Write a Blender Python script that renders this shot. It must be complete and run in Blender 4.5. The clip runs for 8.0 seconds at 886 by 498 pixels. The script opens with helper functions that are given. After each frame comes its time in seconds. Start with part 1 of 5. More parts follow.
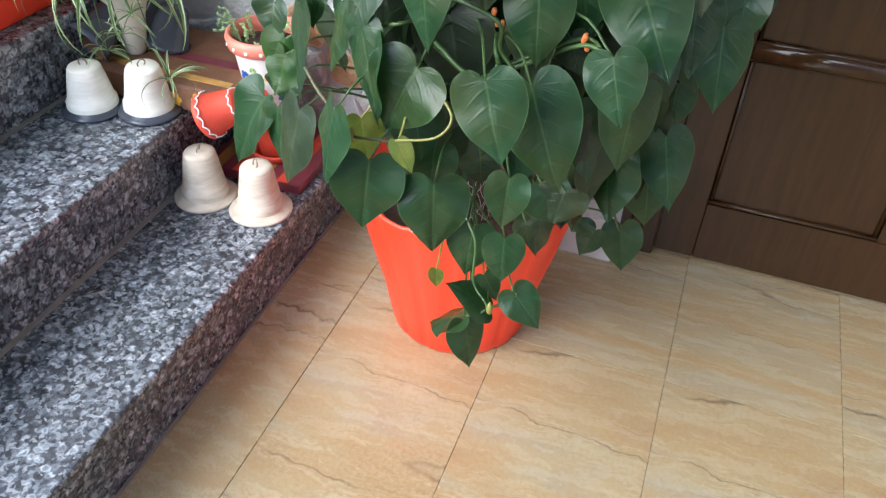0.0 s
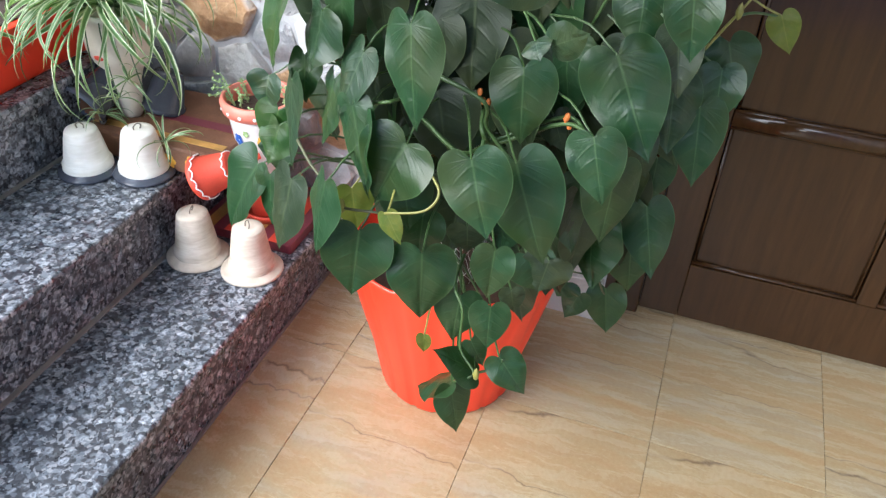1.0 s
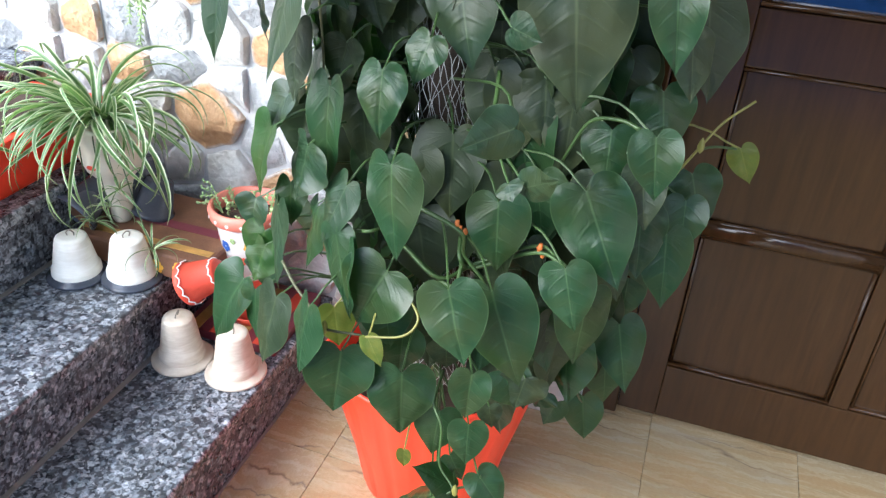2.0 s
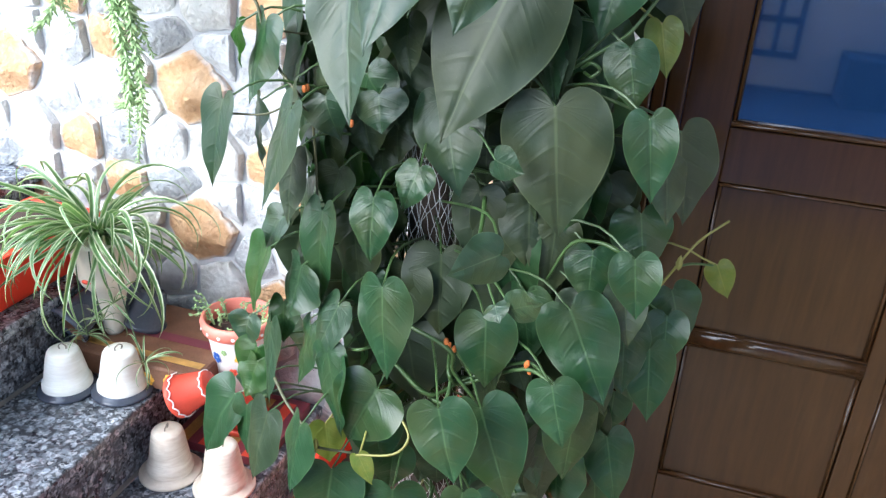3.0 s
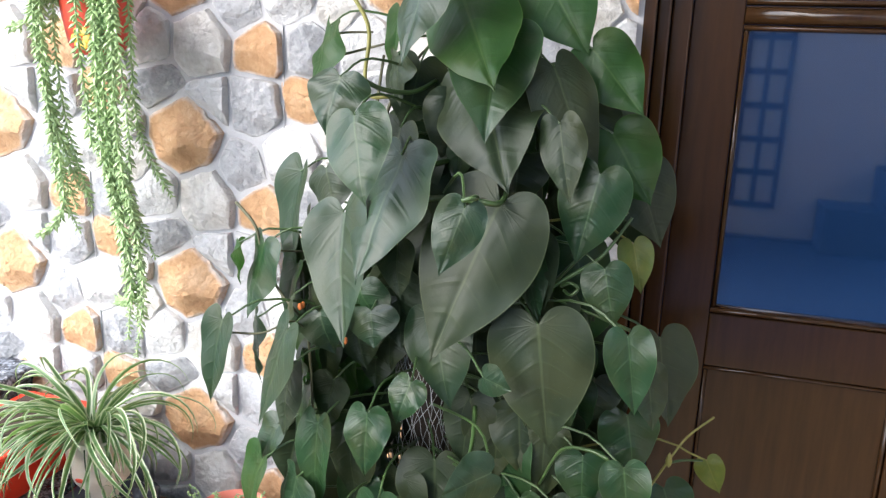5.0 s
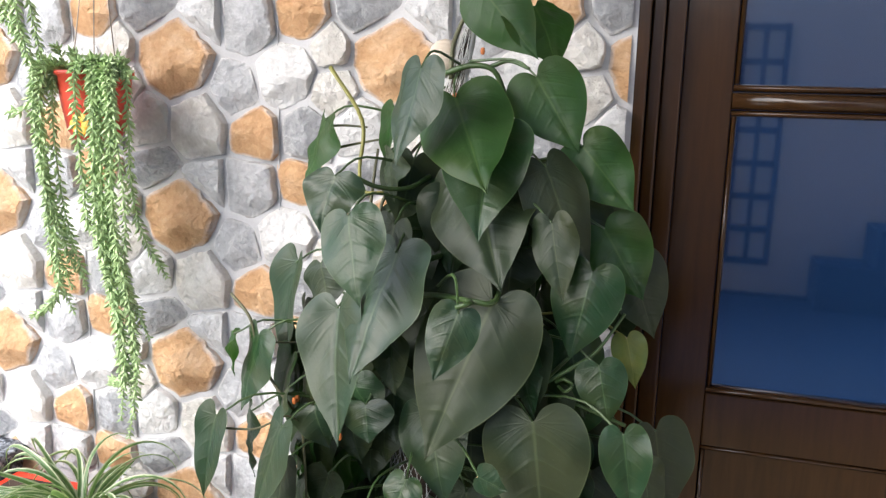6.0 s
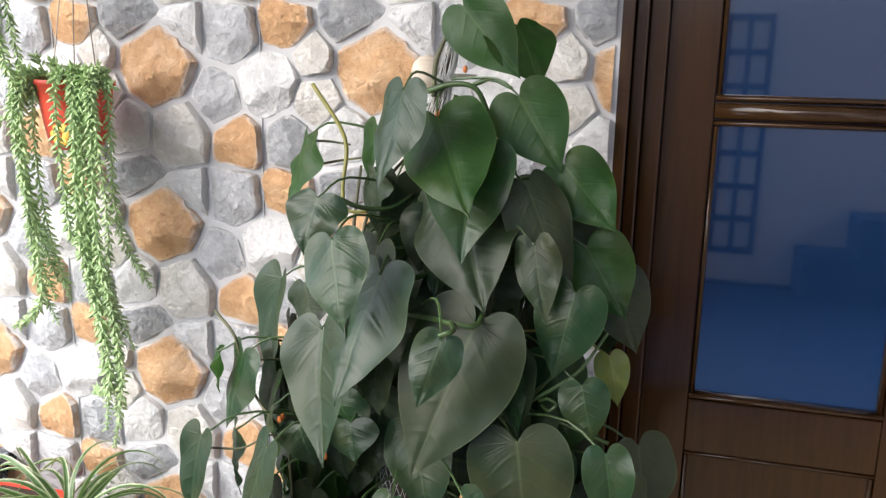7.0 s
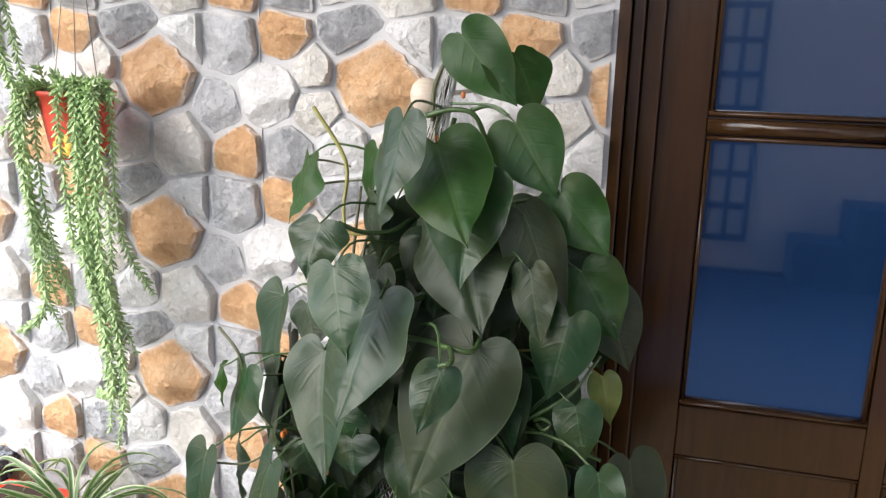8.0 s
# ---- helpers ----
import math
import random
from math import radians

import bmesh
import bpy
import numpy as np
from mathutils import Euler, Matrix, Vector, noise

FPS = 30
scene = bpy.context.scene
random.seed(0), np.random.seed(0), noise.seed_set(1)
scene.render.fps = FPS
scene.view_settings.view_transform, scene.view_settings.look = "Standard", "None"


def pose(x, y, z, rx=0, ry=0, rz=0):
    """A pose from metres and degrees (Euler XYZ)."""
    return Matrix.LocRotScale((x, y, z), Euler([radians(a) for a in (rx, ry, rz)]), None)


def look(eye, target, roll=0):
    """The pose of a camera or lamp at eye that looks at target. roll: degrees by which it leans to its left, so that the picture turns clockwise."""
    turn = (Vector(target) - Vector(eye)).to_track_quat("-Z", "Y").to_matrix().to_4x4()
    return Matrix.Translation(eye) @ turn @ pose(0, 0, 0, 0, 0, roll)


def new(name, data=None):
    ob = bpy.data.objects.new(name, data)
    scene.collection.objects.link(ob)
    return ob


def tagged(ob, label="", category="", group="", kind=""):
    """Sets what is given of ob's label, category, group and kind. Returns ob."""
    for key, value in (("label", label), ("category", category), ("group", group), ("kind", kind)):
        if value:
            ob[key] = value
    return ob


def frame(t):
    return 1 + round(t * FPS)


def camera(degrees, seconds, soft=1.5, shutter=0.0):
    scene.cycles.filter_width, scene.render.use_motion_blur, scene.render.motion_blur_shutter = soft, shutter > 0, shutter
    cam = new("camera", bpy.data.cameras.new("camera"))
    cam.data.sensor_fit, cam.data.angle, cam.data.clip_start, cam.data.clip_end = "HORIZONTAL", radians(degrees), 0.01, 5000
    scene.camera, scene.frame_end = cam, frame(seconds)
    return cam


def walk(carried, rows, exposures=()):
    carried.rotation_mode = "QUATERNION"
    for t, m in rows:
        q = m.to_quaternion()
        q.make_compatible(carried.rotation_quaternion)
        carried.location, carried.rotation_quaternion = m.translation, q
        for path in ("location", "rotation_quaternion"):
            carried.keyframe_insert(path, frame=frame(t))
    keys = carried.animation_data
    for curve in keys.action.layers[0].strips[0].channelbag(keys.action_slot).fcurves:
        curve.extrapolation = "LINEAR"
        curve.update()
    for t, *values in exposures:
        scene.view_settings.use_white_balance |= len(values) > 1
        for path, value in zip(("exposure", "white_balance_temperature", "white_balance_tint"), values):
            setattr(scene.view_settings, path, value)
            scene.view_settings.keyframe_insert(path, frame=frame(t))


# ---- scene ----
cam = camera(57.3, 8.0, 1.35)
PATH = [
    (0, (0.162, 0.397, 1.1), (-0.324, 1.865, -0.169), 2.8),
    (0.5, (0.164, 0.397, 1.116), (-0.321, 1.894, -0.118), 2.9),
    (1, (0.164, 0.397, 1.142), (-0.325, 1.933, -0.041), 3.4),
    (1.5, (0.167, 0.394, 1.175), (-0.327, 1.993, 0.079), 3.9),
    (1.7, (0.166, 0.403, 1.198), (-0.326, 2.013, 0.118), 3.9),
    (2.8, (0.168, 0.394, 1.252), (-0.342, 2.122, 0.384), 3.8),
    (3, (0.168, 0.388, 1.265), (-0.344, 2.132, 0.432), 3.6),
    (3.5, (0.17, 0.379, 1.293), (-0.353, 2.165, 0.561), 3.2),
    (4, (0.169, 0.375, 1.319), (-0.369, 2.191, 0.678), 3.0),
    (4.5, (0.172, 0.373, 1.342), (-0.377, 2.212, 0.779), 2.3),
    (5, (0.173, 0.376, 1.361), (-0.375, 2.233, 0.86), 1.9),
    (5.2, (0.173, 0.379, 1.373), (-0.375, 2.242, 0.896), 2.0),
    (6.3, (0.171, 0.384, 1.43), (-0.376, 2.273, 1.065), 1.4),
    (6.5, (0.172, 0.387, 1.439), (-0.373, 2.276, 1.074), 1.4),
    (7, (0.173, 0.388, 1.458), (-0.342, 2.276, 1.046), 1.4),
    (7.5, (0.175, 0.383, 1.49), (-0.308, 2.269, 1.036), 1.4),
    (8, (0.171, 0.371, 1.519), (-0.327, 2.252, 1.057), 1.6),
]
EXPOSURES = [(0.0, 1.59, 5450, 6), (1.5, 1.72, 5400, 7), (3.0, 1.87, 5250, 7), (5.0, 1.54, 5700, 11), (6.4, 1.20, 5950, 11), (8.0, 1.18, 5950, 11)]
walk(cam, [(t, look(eye, target, roll)) for t, eye, target, roll in PATH], EXPOSURES)

# ---- world and light ----
world = bpy.data.worlds.new("sky")
scene.world = world
world.use_nodes = True
wn = world.node_tree.nodes
sky = wn.new("ShaderNodeTexSky")
sky.sky_type, sky.sun_disc = "NISHITA", False
SUN_ELEVATION, SUN_ROTATION = radians(36), radians(222)
sky.sun_elevation, sky.sun_rotation = SUN_ELEVATION, SUN_ROTATION
sky.air_density, sky.dust_density = 1.0, 4.0
world.node_tree.links.new(sky.outputs[0], wn["Background"].inputs[0])
wn["Background"].inputs[1].default_value = 0.15
sun = new("sun", bpy.data.lights.new("sun", "SUN"))
sun.data.energy, sun.data.angle, sun.data.color = 1.8, radians(78), (1.0, 0.99, 0.97)
sun.matrix_world = look((-3.15, -1.1, 3.50), (-0.6, 1.7, 0.7))


# ---- materials ----
class Nodes:
    """Short hand for building a node material."""

    def __init__(self, name):
        self.mat = bpy.data.materials.new(name)
        self.mat.use_nodes = True
        self.tree = self.mat.node_tree
        self.bsdf = self.tree.nodes["Principled BSDF"]
        self.out = self.tree.nodes["Material Output"]

    def add(self, kind, **values):
        n = self.tree.nodes.new("ShaderNode" + kind)
        for key, value in values.items():
            if key in ("operation", "blend_type", "data_type", "feature", "wave_type", "bands_direction", "distance", "uv_map", "attribute_name"):
                if key == "operation":
                    n.operation = value
                elif key == "blend_type":
                    n.blend_type = value
                elif key == "data_type":
                    n.data_type = value
                elif key == "feature":
                    n.feature = value
                elif key == "wave_type":
                    n.wave_type = value
                elif key == "bands_direction":
                    n.bands_direction = value
                elif key == "distance":
                    n.distance = value
                elif key == "uv_map":
                    n.uv_map = value
                else:
                    n.attribute_name = value
            else:
                n.inputs[key.replace("_", " ")].default_value = value
        return n

    def link(self, a, b):
        self.tree.links.new(a, b)

    def coords(self, scale=(1, 1, 1), shift=True):
        """Object coordinates, moved on by a random amount for each object."""
        tc = self.add("TexCoord")
        mp = self.add("Mapping")
        mp.inputs["Scale"].default_value = scale
        self.link(tc.outputs["Object"], mp.inputs["Vector"])
        if shift:
            info = self.add("ObjectInfo")
            mul = self.add("Math", operation="MULTIPLY")
            mul.inputs[1].default_value = 37.0
            self.link(info.outputs["Random"], mul.inputs[0])
            self.link(mul.outputs[0], mp.inputs["Location"])
        return mp.outputs[0]

    def noise(self, vec, scale, detail=4.0, rough=0.55, distortion=0.0):
        n = self.add("TexNoise", Scale=scale, Detail=detail, Roughness=rough, Distortion=distortion)
        self.link(vec, n.inputs["Vector"])
        return n.outputs["Fac"]

    def voronoi(self, vec, scale, feature="F1"):
        n = self.add("TexVoronoi", feature=feature, Scale=scale)
        self.link(vec, n.inputs["Vector"])
        return n

    def ramp(self, fac, stops):
        n = self.add("ValToRGB")
        e = n.color_ramp.elements
        while len(e) < len(stops):
            e.new(0.5)
        for el, (pos, col) in zip(e, stops):
            el.position = pos
            el.color = (*col, 1) if len(col) == 3 else col
        self.link(fac, n.inputs[0])
        return n.outputs[0]

    def mix(self, fac, a, b, blend="MIX"):
        n = self.add("Mix", data_type="RGBA", blend_type=blend)
        for slot, v in ((0, fac), (6, a), (7, b)):
            if isinstance(v, (int, float)):
                n.inputs[slot].default_value = v
            elif isinstance(v, tuple):
                n.inputs[slot].default_value = (*v, 1)
            else:
                self.link(v, n.inputs[slot])
        return n.outputs[2]

    def math(self, op, a, b=None):
        n = self.add("Math", operation=op)
        for slot, v in ((0, a), (1, b)):
            if v is None:
                continue
            if isinstance(v, (int, float)):
                n.inputs[slot].default_value = v
            else:
                self.link(v, n.inputs[slot])
        return n.outputs[0]

    def bump(self, height, strength=0.3, distance=0.01):
        n = self.add("Bump", Strength=strength)
        n.inputs["Distance"].default_value = distance
        self.link(height, n.inputs["Height"])
        self.link(n.outputs[0], self.bsdf.inputs["Normal"])

    def base(self, col, rough=0.5, metal=0.0, spec=0.5):
        for key, v in (("Base Color", col), ("Roughness", rough), ("Metallic", metal), ("Specular IOR Level", spec)):
            s = self.bsdf.inputs[key]
            if isinstance(v, tuple):
                s.default_value = (*v, 1)
            elif isinstance(v, (int, float)):
                s.default_value = v
            else:
                self.link(v, s)
        return self.mat


def grey(v):
    return (v, v, v)


def plain(name, col, rough=0.5, var=0.25, scale=30, bump=0.15, spec=0.5, metal=0.0):
    """A surface of one colour with blotches, fine grain and slight relief."""
    n = Nodes(name)
    v = n.coords()
    big = n.noise(v, scale * 0.2, 3)
    fine = n.noise(v, scale * 6, 4)
    dark = tuple(c * (1 - var) for c in col)
    light = tuple(min(1, c * (1 + var)) for c in col)
    c = n.mix(0.25, n.ramp(big, [(0.3, dark), (0.7, light)]), n.ramp(fine, [(0.3, dark), (0.7, light)]))
    r = n.math("ADD", n.math("MULTIPLY", big, 0.25), rough - 0.12)
    n.bump(fine, bump, 0.002)
    return n.base(c, r, metal, spec)


def granite_material():
    """Dark polished granite: pale-rimmed round crystals in a black and grey ground."""
    n = Nodes("speckled_granite")
    v = n.coords(shift=False)
    w = n.add("VectorMath", operation="ADD")
    wob = n.add("TexNoise", Scale=95.0, Detail=3.0)
    n.link(v, wob.inputs["Vector"])
    sc = n.add("VectorMath", operation="SCALE")
    sc.inputs["Scale"].default_value = 0.013
    n.link(wob.outputs["Color"], sc.inputs[0])
    n.link(v, w.inputs[0])
    n.link(sc.outputs[0], w.inputs[1])
    cells = n.voronoi(w.outputs[0], 66)
    small = n.voronoi(w.outputs[0], 175)
    tone = n.add("SeparateColor")
    n.link(cells.outputs["Color"], tone.inputs[0])
    tone2 = n.add("SeparateColor")
    n.link(small.outputs["Color"], tone2.inputs[0])
    ring = n.ramp(cells.outputs["Distance"], [(0.0, grey(0.42)), (0.24, grey(0.36)), (0.36, grey(1.0)), (0.46, grey(0.35)), (0.6, grey(0.0))])
    kind = n.ramp(tone.outputs[0], [(0.28, grey(0.06)), (0.62, grey(0.42)), (1.0, grey(1.0))])
    crystal = n.mix(n.math("MULTIPLY", ring, kind), (0.030, 0.033, 0.041), (0.60, 0.65, 0.72))
    fine = n.ramp(tone2.outputs[0], [(0.0, (0.012, 0.012, 0.015)), (0.45, (0.08, 0.084, 0.095)), (0.75, (0.30, 0.34, 0.39)), (1.0, (0.68, 0.70, 0.73))])
    c = n.mix(0.42, crystal, fine)
    patch = n.noise(v, 9, 3)
    c = n.mix(n.math("MULTIPLY", n.ramp(patch, [(0.45, grey(0)), (0.7, grey(1))]), 0.06), c, (0.10, 0.08, 0.06))
    r = n.math("ADD", n.math("MULTIPLY", n.noise(v, 40, 3), 0.2), 0.18)
    n.bump(tone2.outputs[1], 0.05, 0.001)
    return n.base(c, r, 0.0, 0.5)


def marble_material():
    """Beige travertine-like tile with rust bands, grey clouds, pits and thin dark cracks that run along x."""
    n = Nodes("beige_veined_tile")
    v = n.coords((1, 1, 1), shift=False)
    info = n.add("ObjectInfo")
    off = n.add("CombineXYZ")
    n.link(n.math("MULTIPLY", n.math("FLOOR", n.math("MULTIPLY", info.outputs["Random"], 3.0)), 4.3), off.inputs[2])
    add = n.add("VectorMath", operation="ADD")
    n.link(v, add.inputs[0])
    n.link(off.outputs[0], add.inputs[1])
    jag = n.add("TexNoise", Scale=22.0, Detail=4.0)
    n.link(add.outputs[0], jag.inputs["Vector"])
    shake = n.add("VectorMath", operation="SCALE")
    shake.inputs["Scale"].default_value = 0.035
    n.link(jag.outputs["Color"], shake.inputs[0])
    moved = n.add("VectorMath", operation="ADD")
    n.link(add.outputs[0], moved.inputs[0])
    n.link(shake.outputs[0], moved.inputs[1])
    tilt = n.add("Mapping")
    tilt.inputs["Rotation"].default_value = (0, 0, radians(7))
    tilt.inputs["Scale"].default_value = (0.9, 5.0, 1)
    n.link(moved.outputs[0], tilt.inputs["Vector"])
    s = tilt.outputs[0]
    broad = n.noise(s, 1.7, 4, 0.5, 0.5)
    mid = n.noise(s, 7.0, 8, 0.7, 0.4)
    grain = n.noise(add.outputs[0], 120, 5, 0.7)
    c = n.ramp(broad, [(0.32, (0.25, 0.135, 0.050)), (0.43, (0.335, 0.215, 0.090)), (0.52, (0.34, 0.275, 0.165)), (0.60, (0.29, 0.27, 0.225)), (0.72, (0.345, 0.255, 0.13))])
    c = n.mix(0.46, c, n.ramp(mid, [(0.28, (0.26, 0.14, 0.055)), (0.48, (0.345, 0.265, 0.165)), (0.66, (0.42, 0.38, 0.31))]))
    c = n.mix(0.34, c, n.ramp(grain, [(0.3, (0.20, 0.145, 0.09)), (0.5, (0.35, 0.28, 0.19)), (0.7, (0.47, 0.42, 0.34))]))
    vein = n.noise(s, 0.75, 2, 0.4, 0.2)
    line = n.ramp(n.math("ABSOLUTE", n.math("SUBTRACT", vein, 0.5)), [(0.0, grey(1)), (0.0025, grey(0.9)), (0.0055, grey(0.0))])
    keep = n.ramp(n.noise(add.outputs[0], 7, 2), [(0.36, grey(0.2)), (0.55, grey(1))])
    c = n.mix(n.math("MULTIPLY", n.math("MULTIPLY", line, keep), 0.85), c, (0.10, 0.065, 0.045))
    pits = n.noise(s, 42, 3, 0.7)
    c = n.mix(n.ramp(pits, [(0.66, grey(0)), (0.72, grey(0.45))]), c, (0.52, 0.48, 0.41))
    c = n.mix(n.ramp(pits, [(0.26, grey(0.5)), (0.31, grey(0))]), c, (0.14, 0.10, 0.07))
    c = n.mix(1.0, c, (1.0, 0.985, 0.87), "MULTIPLY")
    r = n.math("ADD", n.math("MULTIPLY", mid, 0.2), 0.17)
    n.bump(mid, 0.03, 0.002)
    return n.base(c, r, 0.0, 0.5)


def turned_material(name, dark, light):
    """Turned or thrown surface: uneven rings round the axis."""
    n = Nodes(name)
    v = n.coords((1, 1, 1))
    tall = n.coords((0.6, 0.6, 4.0))
    rings = n.noise(tall, 34, 5, 0.6, 0.5)
    blot = n.noise(v, 24, 4)
    c = n.mix(0.4, n.ramp(rings, [(0.3, dark), (0.65, light)]), n.ramp(blot, [(0.3, dark), (0.6, light)]))
    n.bump(rings, 0.4, 0.003)
    return n.base(c, 0.55, 0.0, 0.4)


def stone_material(name, dark, mid, light):
    n = Nodes(name)
    v = n.coords()
    broad = n.noise(v, 14, 6, 0.6, 0.6)
    fine = n.noise(v, 75, 8, 0.7)
    c = n.ramp(broad, [(0.28, dark), (0.5, mid), (0.72, light)])
    c = n.mix(0.5, c, n.ramp(fine, [(0.3, dark), (0.55, mid), (0.72, light)]))
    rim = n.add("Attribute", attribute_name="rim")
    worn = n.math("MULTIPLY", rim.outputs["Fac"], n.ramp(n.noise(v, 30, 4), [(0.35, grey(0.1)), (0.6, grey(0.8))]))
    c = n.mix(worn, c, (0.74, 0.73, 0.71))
    cracks = n.voronoi(v, 45, "DISTANCE_TO_EDGE")
    h = n.math("ADD", n.math("MULTIPLY", broad, 1.0), n.math("ADD", n.math("MULTIPLY", fine, 0.9), n.math("MULTIPLY", cracks.outputs["Distance"], 0.5)))
    n.bump(h, 1.0, 0.010)
    return n.base(c, 0.62, 0.0, 0.35)


def wood_material():
    n = Nodes("dark_varnished_wood")
    v = n.coords((14, 14, 1.2))
    grain = n.noise(v, 6, 6, 0.6, 0.4)
    blotch = n.noise(n.coords((1, 1, 1)), 5, 4)
    c = n.ramp(grain, [(0.25, (0.031, 0.0152, 0.0058)), (0.6, (0.043, 0.0205, 0.0075)), (0.85, (0.051, 0.027, 0.0105))])
    r = n.math("ADD", n.math("MULTIPLY", blotch, 0.16), 0.07)
    n.bump(n.math("ADD", n.math("MULTIPLY", grain, 0.6), n.noise(n.coords((1, 1, 0.35)), 22, 3)), 0.11, 0.003)
    return n.base(c, r, 0.0, 0.4)


def glass_material():
    """Dark blue reflective film on a pane."""
    n = Nodes("blue_film_glass")
    v = n.coords(shift=False)
    n.base((0.006, 0.024, 0.072), 0.25, 0.0, 0.3)
    gl = n.add("BsdfGlossy")
    gl.inputs["Color"].default_value = (0.66, 0.68, 0.74, 1)
    gl.inputs["Roughness"].default_value = 0.03
    mix = n.add("MixShader")
    mix.inputs[0].default_value = 0.21
    n.link(n.bsdf.outputs[0], mix.inputs[1])
    n.link(gl.outputs[0], mix.inputs[2])
    n.link(mix.outputs[0], n.out.inputs[0])
    b = n.add("Bump", Strength=0.02)
    n.link(n.noise(v, 3, 2), b.inputs["Height"])
    n.link(b.outputs[0], gl.inputs["Normal"])
    return n.mat


def leaf_material(name, dark, light, vein, through_col, rough=0.3, glow=0.25):
    """A leaf blade: u runs from edge to edge (-1 to 1, shifted to 0 to 1), v from base to tip."""
    n = Nodes(name)
    uv = n.add("UVMap", uv_map="blade")
    sep = n.add("SeparateXYZ")
    n.link(uv.outputs[0], sep.inputs[0])
    x = n.math("ABSOLUTE", n.math("SUBTRACT", n.math("MULTIPLY", sep.outputs[0], 2.0), 1.0))
    y = sep.outputs[1]
    v = n.coords()
    blotch = n.noise(v, 3.0, 4, 0.6)
    fine = n.noise(v, 40, 4)
    c = n.ramp(blotch, [(0.3, dark), (0.7, light)])
    rib = n.ramp(x, [(0.012, grey(1)), (0.05, grey(0))])
    saw = n.math("FRACT", n.math("MULTIPLY", n.math("ADD", y, 0.02), 5.0))
    side = n.ramp(n.math("ABSOLUTE", n.math("SUBTRACT", saw, 0.5)), [(0.0, grey(1)), (0.05, grey(0.15)), (0.12, grey(0))])
    side = n.math("MULTIPLY", side, n.ramp(x, [(0.5, grey(1)), (0.9, grey(0))]))
    rim = n.ramp(x, [(0.975, grey(0)), (0.99, grey(1))])
    olive = n.ramp(n.noise(v, 1.4, 3), [(0.45, grey(0)), (0.65, grey(0.35))])
    c = n.mix(olive, c, (0.050, 0.052, 0.014))
    c = n.mix(n.math("MULTIPLY", rib, 0.38), c, vein)
    c = n.mix(n.math("MULTIPLY", side, 0.12), c, vein)
    c = n.mix(n.math("MULTIPLY", rim, 0.45), c, vein)
    specks = n.ramp(n.noise(v, 130, 2), [(0.74, grey(0)), (0.78, grey(1))])
    c = n.mix(n.math("MULTIPLY", specks, 0.25), c, (0.35, 0.38, 0.32))
    groove = n.ramp(n.math("ABSOLUTE", n.math("SUBTRACT", saw, 0.5)), [(0.0, grey(0)), (0.16, grey(0.75)), (0.5, grey(1))])
    h = n.math("ADD", n.math("MULTIPLY", groove, n.ramp(x, [(0.0, grey(0.10)), (0.25, grey(0.8)), (0.85, grey(0.05))])), n.math("ADD", n.math("MULTIPLY", fine, 0.12), n.math("MULTIPLY", blotch, 1.0)))
    n.bump(h, 0.20, 0.006)
    n.base(c, n.math("ADD", n.math("MULTIPLY", blotch, 0.2), rough + 0.03), 0.0, 0.33)
    tr = n.add("BsdfTranslucent")
    tr.inputs[0].default_value = (*through_col, 1)
    mix = n.add("MixShader")
    mix.inputs[0].default_value = glow
    n.link(n.bsdf.outputs[0], mix.inputs[1])
    n.link(tr.outputs[0], mix.inputs[2])
    n.link(mix.outputs[0], n.out.inputs[0])
    return n.mat


def striped_leaf_material():
    n = Nodes("cream_edged_leaf")
    uv = n.add("UVMap", uv_map="blade")
    sep = n.add("SeparateXYZ")
    n.link(uv.outputs[0], sep.inputs[0])
    x = n.math("ABSOLUTE", n.math("SUBTRACT", n.math("MULTIPLY", sep.outputs[0], 2.0), 1.0))
    wob = n.noise(n.coords(), 20, 2)
    edge = n.ramp(n.math("ADD", x, n.math("MULTIPLY", n.math("SUBTRACT", wob, 0.5), 0.3)), [(0.55, grey(0)), (0.70, grey(1))])
    c = n.mix(edge, n.ramp(wob, [(0.3, (0.045, 0.11, 0.03)), (0.7, (0.10, 0.19, 0.055))]), (0.48, 0.52, 0.33))
    n.base(c, 0.38, 0.0, 0.5)
    tr = n.add("BsdfTranslucent")
    tr.inputs[0].default_value = (0.25, 0.42, 0.1, 1)
    mix = n.add("MixShader")
    mix.inputs[0].default_value = 0.25
    n.link(n.bsdf.outputs[0], mix.inputs[1])
    n.link(tr.outputs[0], mix.inputs[2])
    n.link(mix.outputs[0], n.out.inputs[0])
    return n.mat


